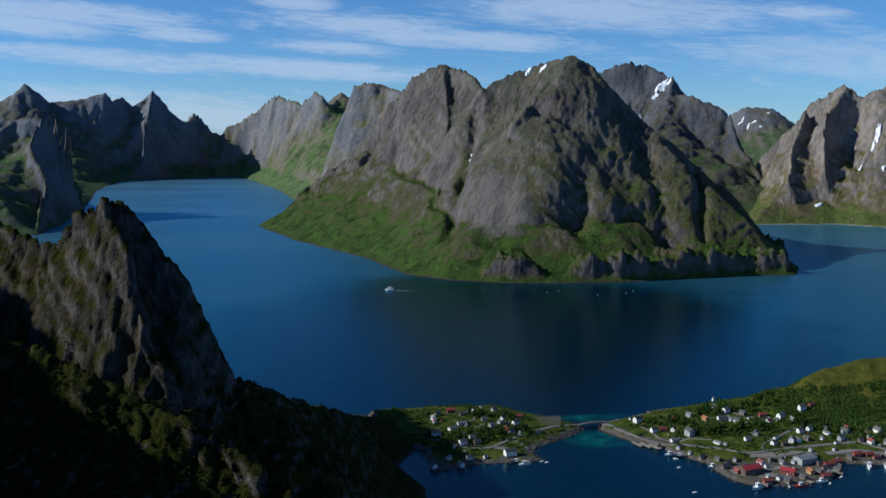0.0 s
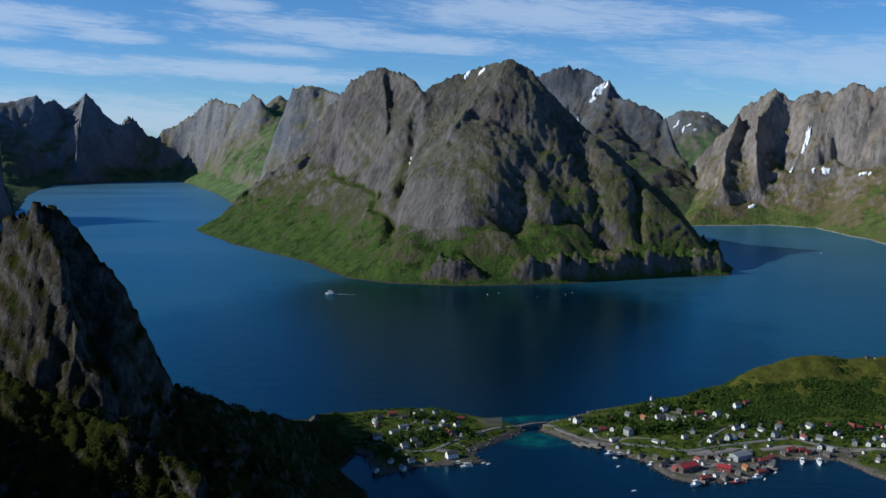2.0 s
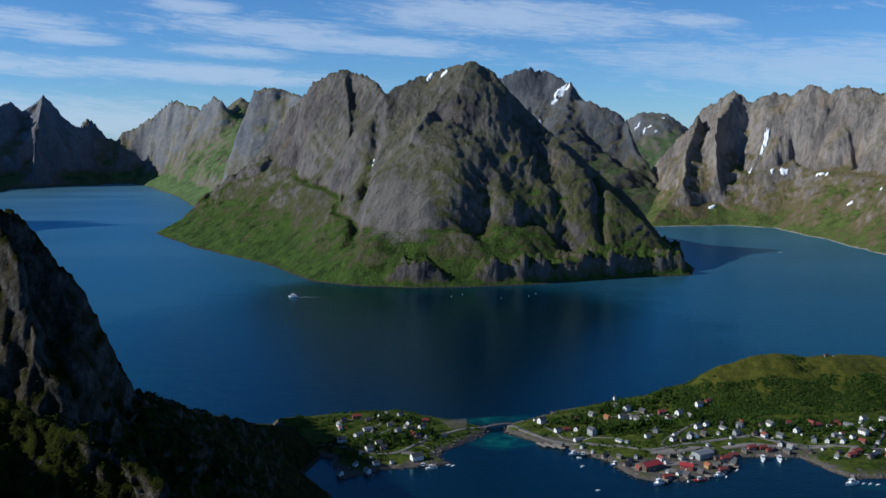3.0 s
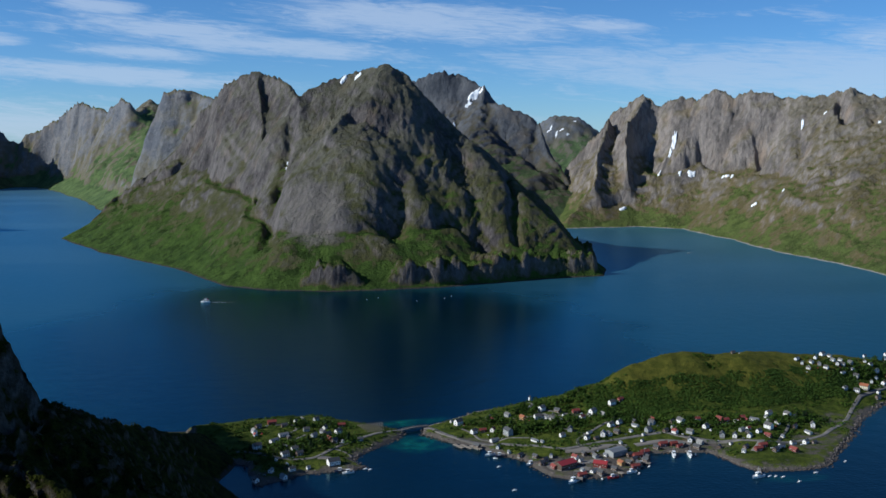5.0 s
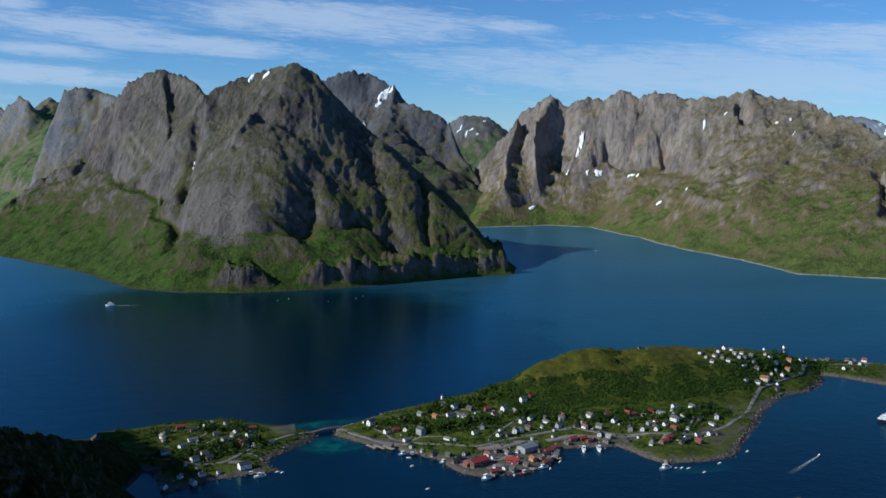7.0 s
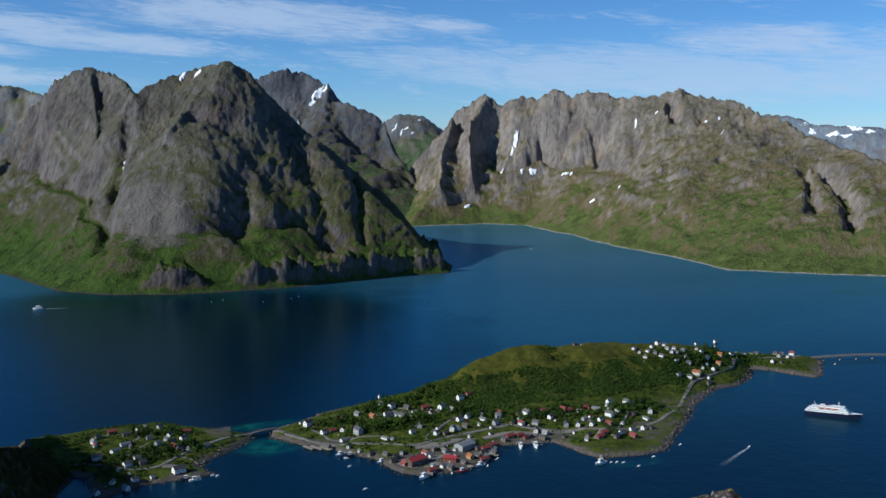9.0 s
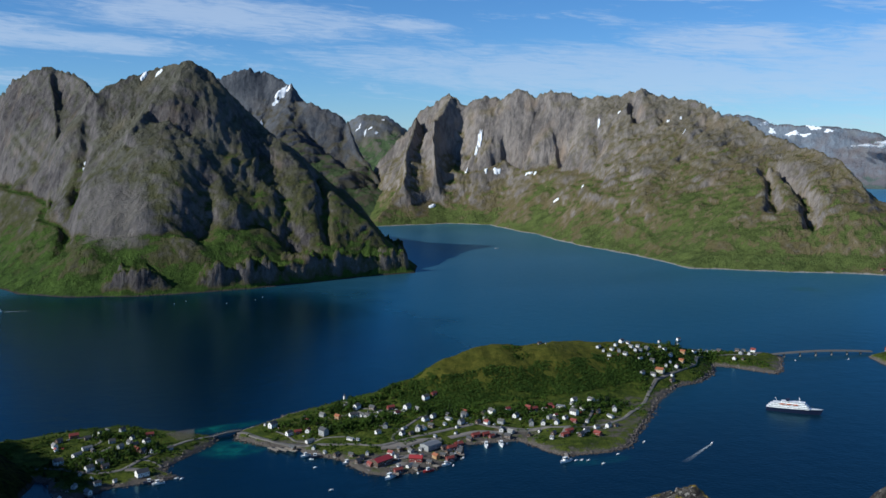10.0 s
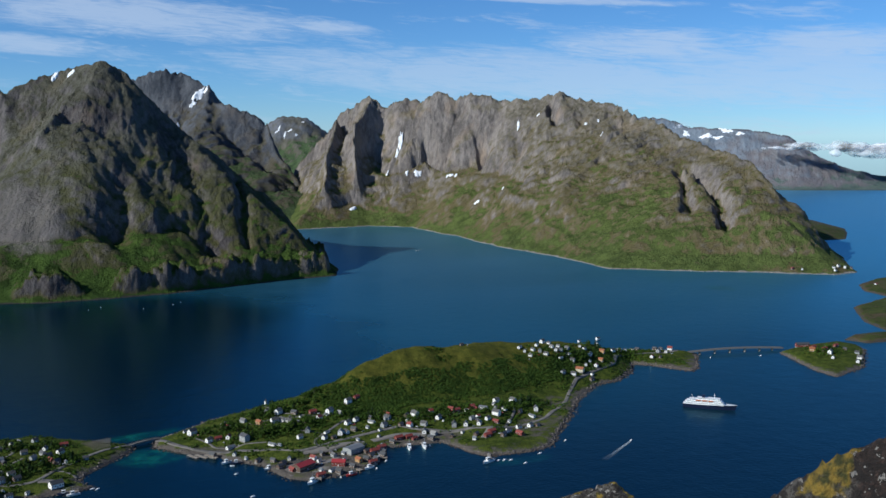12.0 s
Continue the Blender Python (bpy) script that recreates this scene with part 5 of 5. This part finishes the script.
    first_boat.location = (-9.0, -3.6, 7.2)
    for x, y in ((-3.5, -3.6), (2.0, -3.6), (-9.0, 3.6), (-3.5, 3.6), (2.0, 3.6)):
        o = first_boat.copy()
        scene.collection.objects.link(o)
        o.location = (x, y, 7.2)
    for y in (-3.4, 3.4):
        part("rail", boxed(*[(x, x + 0.06, y, y + 0.05, 4.3, 5.4) for x in (13.2, 14.4, 15.6)], (13.2, 15.6, y, y + 0.05, 5.35, 5.42)), GEL, ob)
    return ob


cruise_ship().scale = (0.92, 0.92, 0.92)


# ---- piers and racks ----
def pier(x, y, turn, long, wide, z, label="timber pier on posts"):
    ob = thing("pier", label, "pier", "harbour piers", pose(x, y, 0, 0, 0, turn))
    n = int(long / 0.5)
    deck = part("beam", boxed((0, long, -wide / 2, -wide / 2 + 0.2, z - 0.3, z), (0, long, wide / 2 - 0.2, wide / 2, z - 0.3, z)), TIMBER, ob)
    bm = boxed((0, 0.46, -wide / 2 - 0.05, wide / 2 + 0.05, z + 0.003, z + 0.09))
    plank = part("plank", bm, TIMBER, ob)
    for k in range(1, n):
        o = plank.copy()
        scene.collection.objects.link(o)
        o.location.x = k * 0.5
    post = part("post", cone(bmesh.new(), (0.3, -wide / 2 + 0.1, -2.5), (0.3, -wide / 2 + 0.1, z - 0.02), 0.12, 0.12, 6), TIMBER, ob)
    for k in range(0, int(long / 2.2) + 1):
        for yy in (0, wide - 0.2):
            if k or yy:
                o = post.copy()
                scene.collection.objects.link(o)
                o.location = (min(k * 2.2, long - 0.5), yy, 0)
    return ob


for x, y, turn, long, wide in ((136, 697, -65, 11, 2.4), (141, 695, -62, 12, 2.4), (147, 692, -60, 12, 2.4), (166, 676, -95, 10, 3.0), (334, 622, -112, 26, 2.2), (206, 618, -110, 12, 3.5), (286, 660, -100, 9, 2.5), (297, 658, -95, 10, 2.2), (48, 660, -35, 12, 4.0), (232, 620, -70, 7, 3), (252, 636, -30, 10, 3.0), (188, 655, -130, 12, 3.0), (308, 660, -85, 8, 1.8)):
    pier(x, y, turn, long, wide, 1.35)


def drying_rack(x, y, turn, long):
    """A tent-shaped rack of poles for drying fish."""
    ob = thing("drying_rack", "weathered wooden fish-drying rack of crossed poles", "rack", "fish-drying racks", pose(x, y, max(ground(x, y), 0.8), 0, 0, turn))
    for k in range(int(long / 1.6) + 1):
        for sgn in (-1, 1):
            part("pole", cone(bmesh.new(), (k * 1.6, sgn * 1.1, -0.2), (k * 1.6, -sgn * 0.15, 1.7), 0.06, 0.05, 5), TIMBER, ob)
    for yy, z in ((0, 1.55), (-0.4, 1.05), (0.4, 1.05), (-0.75, 0.5), (0.75, 0.5)):
        part("crossbar", cone(bmesh.new(), (-0.4, yy, z), (long + 0.4, yy, z), 0.05, 0.05, 5), TIMBER, ob)
    return ob


for n in range(6):
    drying_rack(70 + 1.2 * n, 741 - 3.0 * n, 12, 20 - 1.5 * n)

# ---- snow ----
def snow_material():
    m, n, b = material("old_snow")
    p = n.add("ShaderNodeNewGeometry").outputs["Position"]
    n.put(b.inputs["Base Color"], n.mix(n.noise(p, 0.15, 4.0), (0.72, 0.74, 0.78), (0.90, 0.91, 0.93)))
    b.inputs["Roughness"].default_value = 0.7
    return m


SNOW = snow_material()
snow_rng = np.random.default_rng(4)


def snow_patch(f, x, y, rx, ry, turn, lift=4.0):
    """A ragged field of old snow lying on the slope f."""
    k, rings = 28, 5
    a = np.linspace(0, 2 * np.pi, k, endpoint=False)
    rx, ry = 0.62 * rx, 0.62 * ry
    rag = 1 + 0.35 * np.sin(3 * a + snow_rng.uniform(0, 6)) * snow_rng.uniform(0.3, 1) + 0.2 * np.sin(7 * a + snow_rng.uniform(0, 6)) + 0.12 * snow_rng.normal(size=k)
    c, s_ = math.cos(radians(turn)), math.sin(radians(turn))
    u = np.concatenate([[0.0]] + [np.cos(a) * rag * rx * r / rings for r in range(1, rings + 1)])
    v = np.concatenate([[0.0]] + [np.sin(a) * rag * ry * r / rings for r in range(1, rings + 1)])
    px, py = x + c * u - s_ * v, y + s_ * u + c * v
    pz = f(px, py) + lift
    pz[-k:] -= lift * 1.3
    bm = bmesh.new()
    vs = [bm.verts.new(p) for p in zip(px, py, pz)]
    for i in range(k):
        j = (i + 1) % k
        bm.faces.new([vs[0], vs[1 + i], vs[1 + j]])
        for r in range(rings - 1):
            bm.faces.new([vs[1 + r * k + i], vs[1 + (r + 1) * k + i], vs[1 + (r + 1) * k + j], vs[1 + r * k + j]])
    return tagged(part("snow_patch", bm, SNOW, flat=False), "ragged patch of old white snow on a rocky slope", "snow", "snow patches")


for f, x, y, rx, ry, turn in (
    (jf, 664, 3070, 32, 14, 20), (jf, 642, 3055, 14, 9, 0), (jf, 684, 3068, 12, 9, 30), (jf, 587, 3014, 6, 5, 0),
    (ol, 158, 1880, 9, 4, 10), (ol, 184, 1856, 9, 5, -30), (ol, 48, 1783, 2, 5, 0), (ol, 51, 1801, 2, 4, 0),
):
    snow_patch(f, x, y, rx, ry, turn)
for x, y, rx, ry, turn in (
    (1062, 2466, 9, 22, -30), (1047, 2455, 6, 12, -40), (1075, 2386, 15, 7, -25), (1049, 2395, 6, 5, 0), (1129, 2297, 9, 4, -40), (1136, 2284, 6, 4, 0), (1121, 2304, 6, 4, 0), (899, 2394, 16, 4, 10),
    (1265, 2194, 5, 20, -35), (1088, 2075, 10, 4, -40), (1128, 2024, 4, 3, 0), (1352, 2022, 6, 4, 0), (1014, 2445, 6, 4, 0), (1326, 1920, 8, 3, 20), (1307, 2167, 4, 6, 0), (1370, 1998, 5, 3, 0),
):
    snow_patch(lf, x, y, rx, ry, turn)
for f, x, y, rx, ry, turn in (
    (kf, 1201, 4073, 22, 8, 20), (kf, 1222, 4045, 20, 6, 50), (kf, 1246, 4048, 14, 7, 0), (kf, 1261, 4012, 10, 6, 0), (kf, 1310, 4071, 10, 6, 0),
    (mf, 3054, 3597, 40, 14, -40), (mf, 3134, 3559, 46, 10, -42), (mf, 3089, 3562, 34, 7, -42), (mf, 3174, 3511, 30, 10, -42), (mf, 2990, 3660, 26, 14, -40),
):
    snow_patch(f, x, y, rx, ry, turn, 2.0)


# ---- plants ----
def tree(label, mat, tall, wide, seed, conifer=False):
    rng = np.random.default_rng(seed)
    ob = thing("tree", label, "tree", "village trees")
    bm = cone(bmesh.new(), (0, 0, -0.5), (0, 0, tall * 0.8), tall * 0.035, tall * 0.012, 7)
    for k in range(6):
        a, z = 2.4 * k, tall * (0.25 + 0.09 * k)
        cone(bm, (0, 0, z), (math.cos(a) * wide * 0.35, math.sin(a) * wide * 0.35, z + tall * 0.12), tall * 0.014, tall * 0.006, 5)
    part("trunk", bm, BARK, ob)
    if conifer:
        z = np.linspace(0.18, 0.98, 12) * tall
        c = np.stack([rng.normal(0, 0.08, 12), rng.normal(0, 0.08, 12), z], 1)
        r = wide * 0.5 * (1.08 - z / tall) + 0.12
        q = leaf_quads(c, r, 26, 0.36, rng, 0.45, 0.6)
    else:
        c = rng.normal(size=(11, 3)) * np.array([wide * 0.24, wide * 0.24, tall * 0.15]) + np.array([0, 0, tall * 0.62])
        q = leaf_quads(c, rng.uniform(0.2, 0.36, 11) * wide, 30, 0.30, rng, 0.85)
    crown = new("crown", quads_mesh("crown", q, mat))
    crown.parent = ob
    return ob


TREES = [tree("leafy green birch tree in a garden", LEAF, 4.2, 3.2, 1), tree("broad dark green deciduous tree", LEAF, 5.0, 4.0, 2), tree("dark pointed spruce tree", SPRUCE, 5.6, 2.6, 3, True), tree("low rounded rowan tree", LEAF, 3.2, 3.0, 6)]
homes = np.array([[float(v) for v in item.split(",")[:2]] for text in (WEST, CENTRE, HARBOUR, SOUTH, EAST, CAPE, ISLET) for item in text.split()])
rng = np.random.default_rng(12)
placed = 0
used_trees = set()
groves = ((185, 706, 12, 6), (200, 702, 14, 6), (215, 708, 14, 8), (232, 712, 12, 7), (262, 718, 12, 10), (282, 712, 14, 8), (290, 705, 16, 7), (345, 704, 16, 5), (240, 758, 22, 6), (210, 748, 18, 6), (170, 725, 14, 10), (40, 740, 18, 8), (30, 700, 16, 10), (55, 712, 10, 6), (395, 690, 12, 8), (360, 684, 24, 6), (320, 690, 20, 6), (515, 778, 14, 6), (560, 808, 16, 8), (590, 812, 12, 6), (420, 700, 14, 10), (10, 690, 18, 14), (785, 735, 14, 12))
while placed < 290:
    gx, gy, sx, sy = groves[rng.integers(len(groves))]
    x, y = gx + rng.normal() * sx * 0.6, gy + rng.normal() * sy * 0.6
    if np.hypot(*(homes - (x, y)).T).min() < 3.4 or ground(x, y) < 1.6:
        continue
    k = int(rng.choice(4, p=(0.3, 0.25, 0.3, 0.15)))
    size = rng.uniform(0.65, 1.25)
    m = pose(x, y, ground(x, y), 0, 0, rng.uniform(0, 360))
    if k in used_trees:
        ob = copy_thing(TREES[k], m)
    else:
        used_trees.add(k)
        ob = TREES[k]
        ob.matrix_world = m
    ob.scale = (size, size, size)
    placed += 1


def scatter(name, label, count, pick, mat, r0, r1, leaves, leaf, seed, squash=0.75):
    """Uncounted bushes as one mesh. pick gives places and a mask of those that grow something."""
    rng = np.random.default_rng(seed)
    pts, got = [], 0
    while got < count:
        p = pick(rng, 4000)
        pts.append(p)
        got += len(p)
    p = np.concatenate(pts)[:count]
    r = rng.uniform(r0, r1, len(p)) * rng.uniform(0.7, 1.2, len(p))
    p[:, 2] += r * 0.25
    ob = new(name, quads_mesh(name, leaf_quads(p, r, leaves, leaf, rng, squash), mat))
    return tagged(ob, label, "bushes", kind="stuff")


def hill_places(rng, n):
    x, y = rng.uniform(250, 560, n), rng.uniform(690, 830, n)
    z = vf_main(x, y)
    crest = fbm(x, y, 40.0, 3, 201) * 6
    front = (z > 9) & (z < 27 + crest) & (fbm(x, y, 16.0, 3, 202) > -0.25)
    front &= y < 800
    near = np.array([np.hypot(*(homes - (a, b)).T).min() > 4.0 for a, b in zip(x, y)])
    return np.stack([x, y, z], 1)[front & near]


def village_places(rng, n):
    x, y = rng.uniform(-40, 640, n), rng.uniform(625, 840, n)
    z = np.maximum(vf_west(x, y), vf_main(x, y))
    ok = (z > 2.4) & (fbm(x, y, 22.0, 3, 203) > 0.02) & ((z < 14) | (fbm(x, y, 30.0, 2, 204) > 0.25))
    near = np.array([np.hypot(*(homes - (a, b)).T).min() > 3.4 for a, b in zip(x, y)])
    return np.stack([x, y, z], 1)[ok & near]


scatter("scrub", "dense dark green scrub on the hillside", 11000, hill_places, SCRUB, 0.35, 1.2, 18, 0.36, 21)
scatter("scrub", "garden bushes and rough scrub between the houses", 5200, village_places, LEAF, 0.4, 1.3, 20, 0.36, 22)


def grove_places(rng, n):
    g = np.array(groves)[rng.integers(len(groves), size=n)]
    x, y = g[:, 0] + rng.normal(size=n) * g[:, 2] * 0.75, g[:, 1] + rng.normal(size=n) * g[:, 3] * 0.75
    z = np.maximum(np.maximum(vf_west(x, y), vf_main(x, y)), if2(x, y))
    near = np.array([np.hypot(*(homes - (a, b)).T).min() > 3.2 for a, b in zip(x, y)])
    return np.stack([x, y, z + 0.6], 1)[(z > 1.8) & near]


scatter("grove", "close-set garden trees and tall bushes", 2200, grove_places, LEAF, 0.8, 1.9, 26, 0.32, 24, 0.95)


def slope_places(rng, n):
    x, y = rng.uniform(-200, 30, n), rng.uniform(150, 520, n)
    z = nf(x, y)
    e = 1.5
    steep = np.hypot(nf(x + e, y) - z, nf(x, y + e) - z) / e
    ok = (z > 3) & (steep < 1.9 + 0.6 * fbm(x, y, 14.0, 3, 205)) & (fbm(x, y, 9.0, 3, 206) > -0.12)
    return np.stack([x, y, z], 1)[ok]


scatter("scrub", "low heath and willow scrub on the near slope, darkened in colour for shade", 34000, slope_places, HEATH, 0.18, 0.62, 12, 0.40, 23, 0.55)


# ---- the crag top beside the eye ----
def outcrop(x, y):
    """Two knolls of broken rock that stand out of the ridge."""
    h = nf(x, y) - 1.6
    block = fbm(x, y, 5.0, 4, 301, True, 0.6)
    grain = fbm(x, y, 1.1, 4, 302, True, 0.6)
    cleft = np.minimum(np.abs(fbm(x + 0.5 * grain, y, 3.2, 3, 303)) / 0.08, 1.0)
    for fall, line in ((2.6, ((36.9, 37.3, 207.0), (38.0, 35.2, 209.2), (39.6, 33.4, 210.6), (42.0, 30.5, 212.5), (47.0, 26.0, 213.0))),
                       (1.1, ((52.0, 80.8, 190.0), (54.5, 79.0, 191.0), (56.0, 78.0, 191.6), (57.6, 76.4, 190.4), (60.0, 74.0, 188.5)))):
        for a, b in zip(line, line[1:]):
            d, k = segment_distance(x, y, a, b)
            h = np.maximum(h, a[2] + (b[2] - a[2]) * k - fall * np.maximum(d - 0.25, 0) - 0.5)
    return h + 0.7 * block + 0.30 * grain + 0.35 * cleft - 0.55


def lichen_material():
    m, n, b = material("lichened_granite")
    geo = n.add("ShaderNodeNewGeometry")
    p, nz = geo.outputs["Position"], n.add("ShaderNodeSeparateXYZ", {0: geo.outputs["Normal"]}).outputs[2]
    pos = n.add("ShaderNodeSeparateXYZ", {0: p})
    rock = n.mix(n.ramp(n.noise(p, 0.9, 6.0, 0.7, 0.8), 0.38, 0.62), (0.040, 0.034, 0.028), (0.130, 0.118, 0.100))
    vein = n.math("ADD", n.math("SUBTRACT", pos.outputs[0], n.math("MULTIPLY", pos.outputs[1], 1.13)), n.math("MULTIPLY", n.math("SUBTRACT", n.noise(p, 0.5, 5.0, 0.7), 0.5), 6.0))
    brown = n.mix(n.ramp(n.noise(p, 1.6, 6.0, 0.7), 0.35, 0.65), (0.012, 0.007, 0.005), (0.060, 0.034, 0.024))
    rock = n.mix(n.ramp(vein, -1.0, 0.8), rock, brown)
    dark = n.ramp(n.noise(p, 1.3, 7.0, 0.75, 1.2), 0.46, 0.52)
    rock = n.mix(n.math("MULTIPLY", dark, 0.9), rock, (0.014, 0.010, 0.008))
    spot = n.ramp(n.noise(p, 2.0, 4.0, 0.65), 0.60, 0.63)
    rock = n.mix(spot, rock, (0.30, 0.28, 0.25))
    moss = n.ramp(n.math("ADD", nz, n.math("MULTIPLY", n.math("SUBTRACT", n.noise(p, 0.35, 4.0), 0.5), 1.5)), 0.86, 0.98)
    q = n.vec("MULTIPLY", n.vec("SUBTRACT", p, (38.4, 35.2, 0.0)), (1, 1, 0))
    cushion = n.add("ShaderNodeVectorMath", {0: q}, operation="LENGTH").outputs["Value"]
    cushion = n.ramp(n.math("ADD", cushion, n.math("MULTIPLY", n.math("SUBTRACT", n.noise(p, 1.1, 4.0), 0.5), 2.4)), 0.9, 1.3, 1.0, 0.0)
    moss = n.math("MAXIMUM", moss, cushion)
    rock = n.mix(moss, rock, n.mix(n.ramp(n.noise(p, 2.0, 5.0), 0.35, 0.65), (0.055, 0.055, 0.008), (0.30, 0.20, 0.02)))
    n.put(b.inputs["Base Color"], rock)
    b.inputs["Roughness"].default_value = 0.9
    rel = n.math("ADD", n.noise(p, 1.5, 8.0, 0.7, 0.6), n.math("MULTIPLY", n.noise(p, 9.0, 5.0), 0.25))
    n.put(b.inputs["Normal"], n.add("ShaderNodeBump", {"Height": rel, "Distance": 0.8, "Strength": 1.0}).outputs[0])
    return m


tagged(grid_mesh("rock_outcrop", outcrop, 20, 78, 10, 98, 0.24, lichen_material()), "weathered grey granite outcrop with dark lichen and moss", "rock")


# ---- boulders along the shores ----
def boulders(shapes, count, near, seed, label):
    rng = np.random.default_rng(seed)
    base = np.array([(1, 0, 0), (-1, 0, 0), (0, 1, 0), (0, -1, 0), (0, 0, 1), (0, 0, -1)], float)
    tris = np.array([(0, 2, 4), (2, 1, 4), (1, 3, 4), (3, 0, 4), (2, 0, 5), (1, 2, 5), (3, 1, 5), (0, 3, 5)])
    edges = {}
    verts = list(base)
    faces = []
    for a, b, c in tris:
        mids = []
        for p, q in ((a, b), (b, c), (c, a)):
            key = (min(p, q), max(p, q))
            if key not in edges:
                v = verts[p] + verts[q]
                verts.append(v / np.linalg.norm(v))
                edges[key] = len(verts) - 1
            mids.append(edges[key])
        faces += [(a, mids[0], mids[2]), (mids[0], b, mids[1]), (mids[2], mids[1], c), tuple(mids)]
    verts, faces = np.array(verts), np.array(faces)
    all_v, all_f = [], []
    lines = [(np.array(a), np.array(b)) for shape in shapes for a, b in zip(shape, shape[1:] + shape[:1])]
    weight = np.array([np.linalg.norm(b - a) for a, b in lines])
    for n, k in enumerate(rng.choice(len(lines), count, p=weight / weight.sum())):
        a, b = lines[k]
        x, y = a + (b - a) * rng.uniform() + rng.normal(size=2) * near
        z = ground(x, y)
        if z > 4.5:
            z = 0.2
        if (130 < x < 163 and 672 < y < 706) or (180 < x < 312 and 600 < y < 668 and rng.uniform() < 0.6):
            z = -3.0
        r = rng.uniform(0.2, 1.0) ** 2.5 * 0.85 + 0.15
        form = verts * (1 + 0.28 * rng.normal(size=(len(verts), 1))) * np.array([1, rng.uniform(0.6, 1), rng.uniform(0.45, 0.8)]) * r
        t = rng.uniform(0, 6.28)
        form = form @ np.array([[math.cos(t), -math.sin(t), 0], [math.sin(t), math.cos(t), 0], [0, 0, 1]])
        all_v.append(form + (x, y, z))
        all_f.append(faces + n * len(verts))
    me = bpy.data.meshes.new("boulders")
    me.from_pydata(np.concatenate(all_v).tolist(), [], np.concatenate(all_f).tolist())
    me.materials.append(SHORE_ROCK)
    return tagged(new("boulders", me), label, "rocks", kind="stuff")


SHORE_ROCK, sn, sb = material("shore_rock")
spot = sn.add("ShaderNodeNewGeometry")
tone = sn.math("ADD", sn.math("MULTIPLY", spot.outputs["Random Per Island"], 0.6), sn.math("MULTIPLY", sn.noise(spot.outputs["Position"], 1.2, 4.0), 0.4))
tide = sn.ramp(sn.add("ShaderNodeSeparateXYZ", {0: spot.outputs["Position"]}).outputs[2], 0.2, 0.9)
sn.put(sb.inputs["Base Color"], sn.mix(tide, (0.040, 0.030, 0.022), sn.mix(tone, (0.050, 0.040, 0.034), (0.190, 0.158, 0.135))))
sb.inputs["Roughness"].default_value = 0.85
boulders([V_MAIN], 5200, 1.5, 31, "dark weedy boulders along the village shore")
boulders([V_WEST, I2], 1400, 1.4, 32, "dark boulders along the islet shores")


# ---- low cloud on the far coast ----
def mist_material():
    m, n, b = material("low_cloud")
    p = n.add("ShaderNodeNewGeometry").outputs["Position"]
    b.inputs["Base Color"].default_value, b.inputs["Roughness"].default_value = (0.85, 0.87, 0.90, 1), 1.0
    n.put(b.inputs["Alpha"], n.ramp(n.noise(p, 0.012, 5.0, 0.6), 0.3, 0.75, 0.05, 0.55))
    return m


def low_cloud(x, y, z, long, high, seed, count):
    """A flat bank of overlapping soft billows."""
    rng = np.random.default_rng(seed)
    bm = bmesh.new()
    for k in range(count):
        u = rng.uniform(-1, 1)
        size = np.array([rng.uniform(0.16, 0.3) * long, rng.uniform(30, 60), rng.uniform(0.35, 0.7) * high]) * (1 - 0.5 * u * u)
        turn = Matrix.Rotation(radians(-42), 3, "Z")
        c = turn @ Vector((u * long, rng.uniform(-30, 30), rng.uniform(-0.3, 0.3) * high))
        made = bmesh.ops.create_icosphere(bm, subdivisions=3, radius=1.0)
        for v in made["verts"]:
            w = v.co * (1 + 0.25 * noise.noise(v.co * 2.1 + Vector((7.0 * k, 0, 0))))
            v.co = Vector((x, y, z)) + c + turn @ Vector((w.x * size[0], w.y * size[1], w.z * size[2]))
    ob = part("low_cloud", bm, MIST, flat=False)
    return tagged(ob, "soft white low cloud lying along the far coast", "cloud", "low clouds")


MIST = mist_material()
low_cloud(3330, 3090, 180, 210, 30, 1, 22)
low_cloud(3480, 2930, 165, 240, 44, 2, 26)
low_cloud(3180, 3260, 172, 90, 13, 3, 9)
low_cloud(2860, 3540, 265, 40, 14, 4, 6)
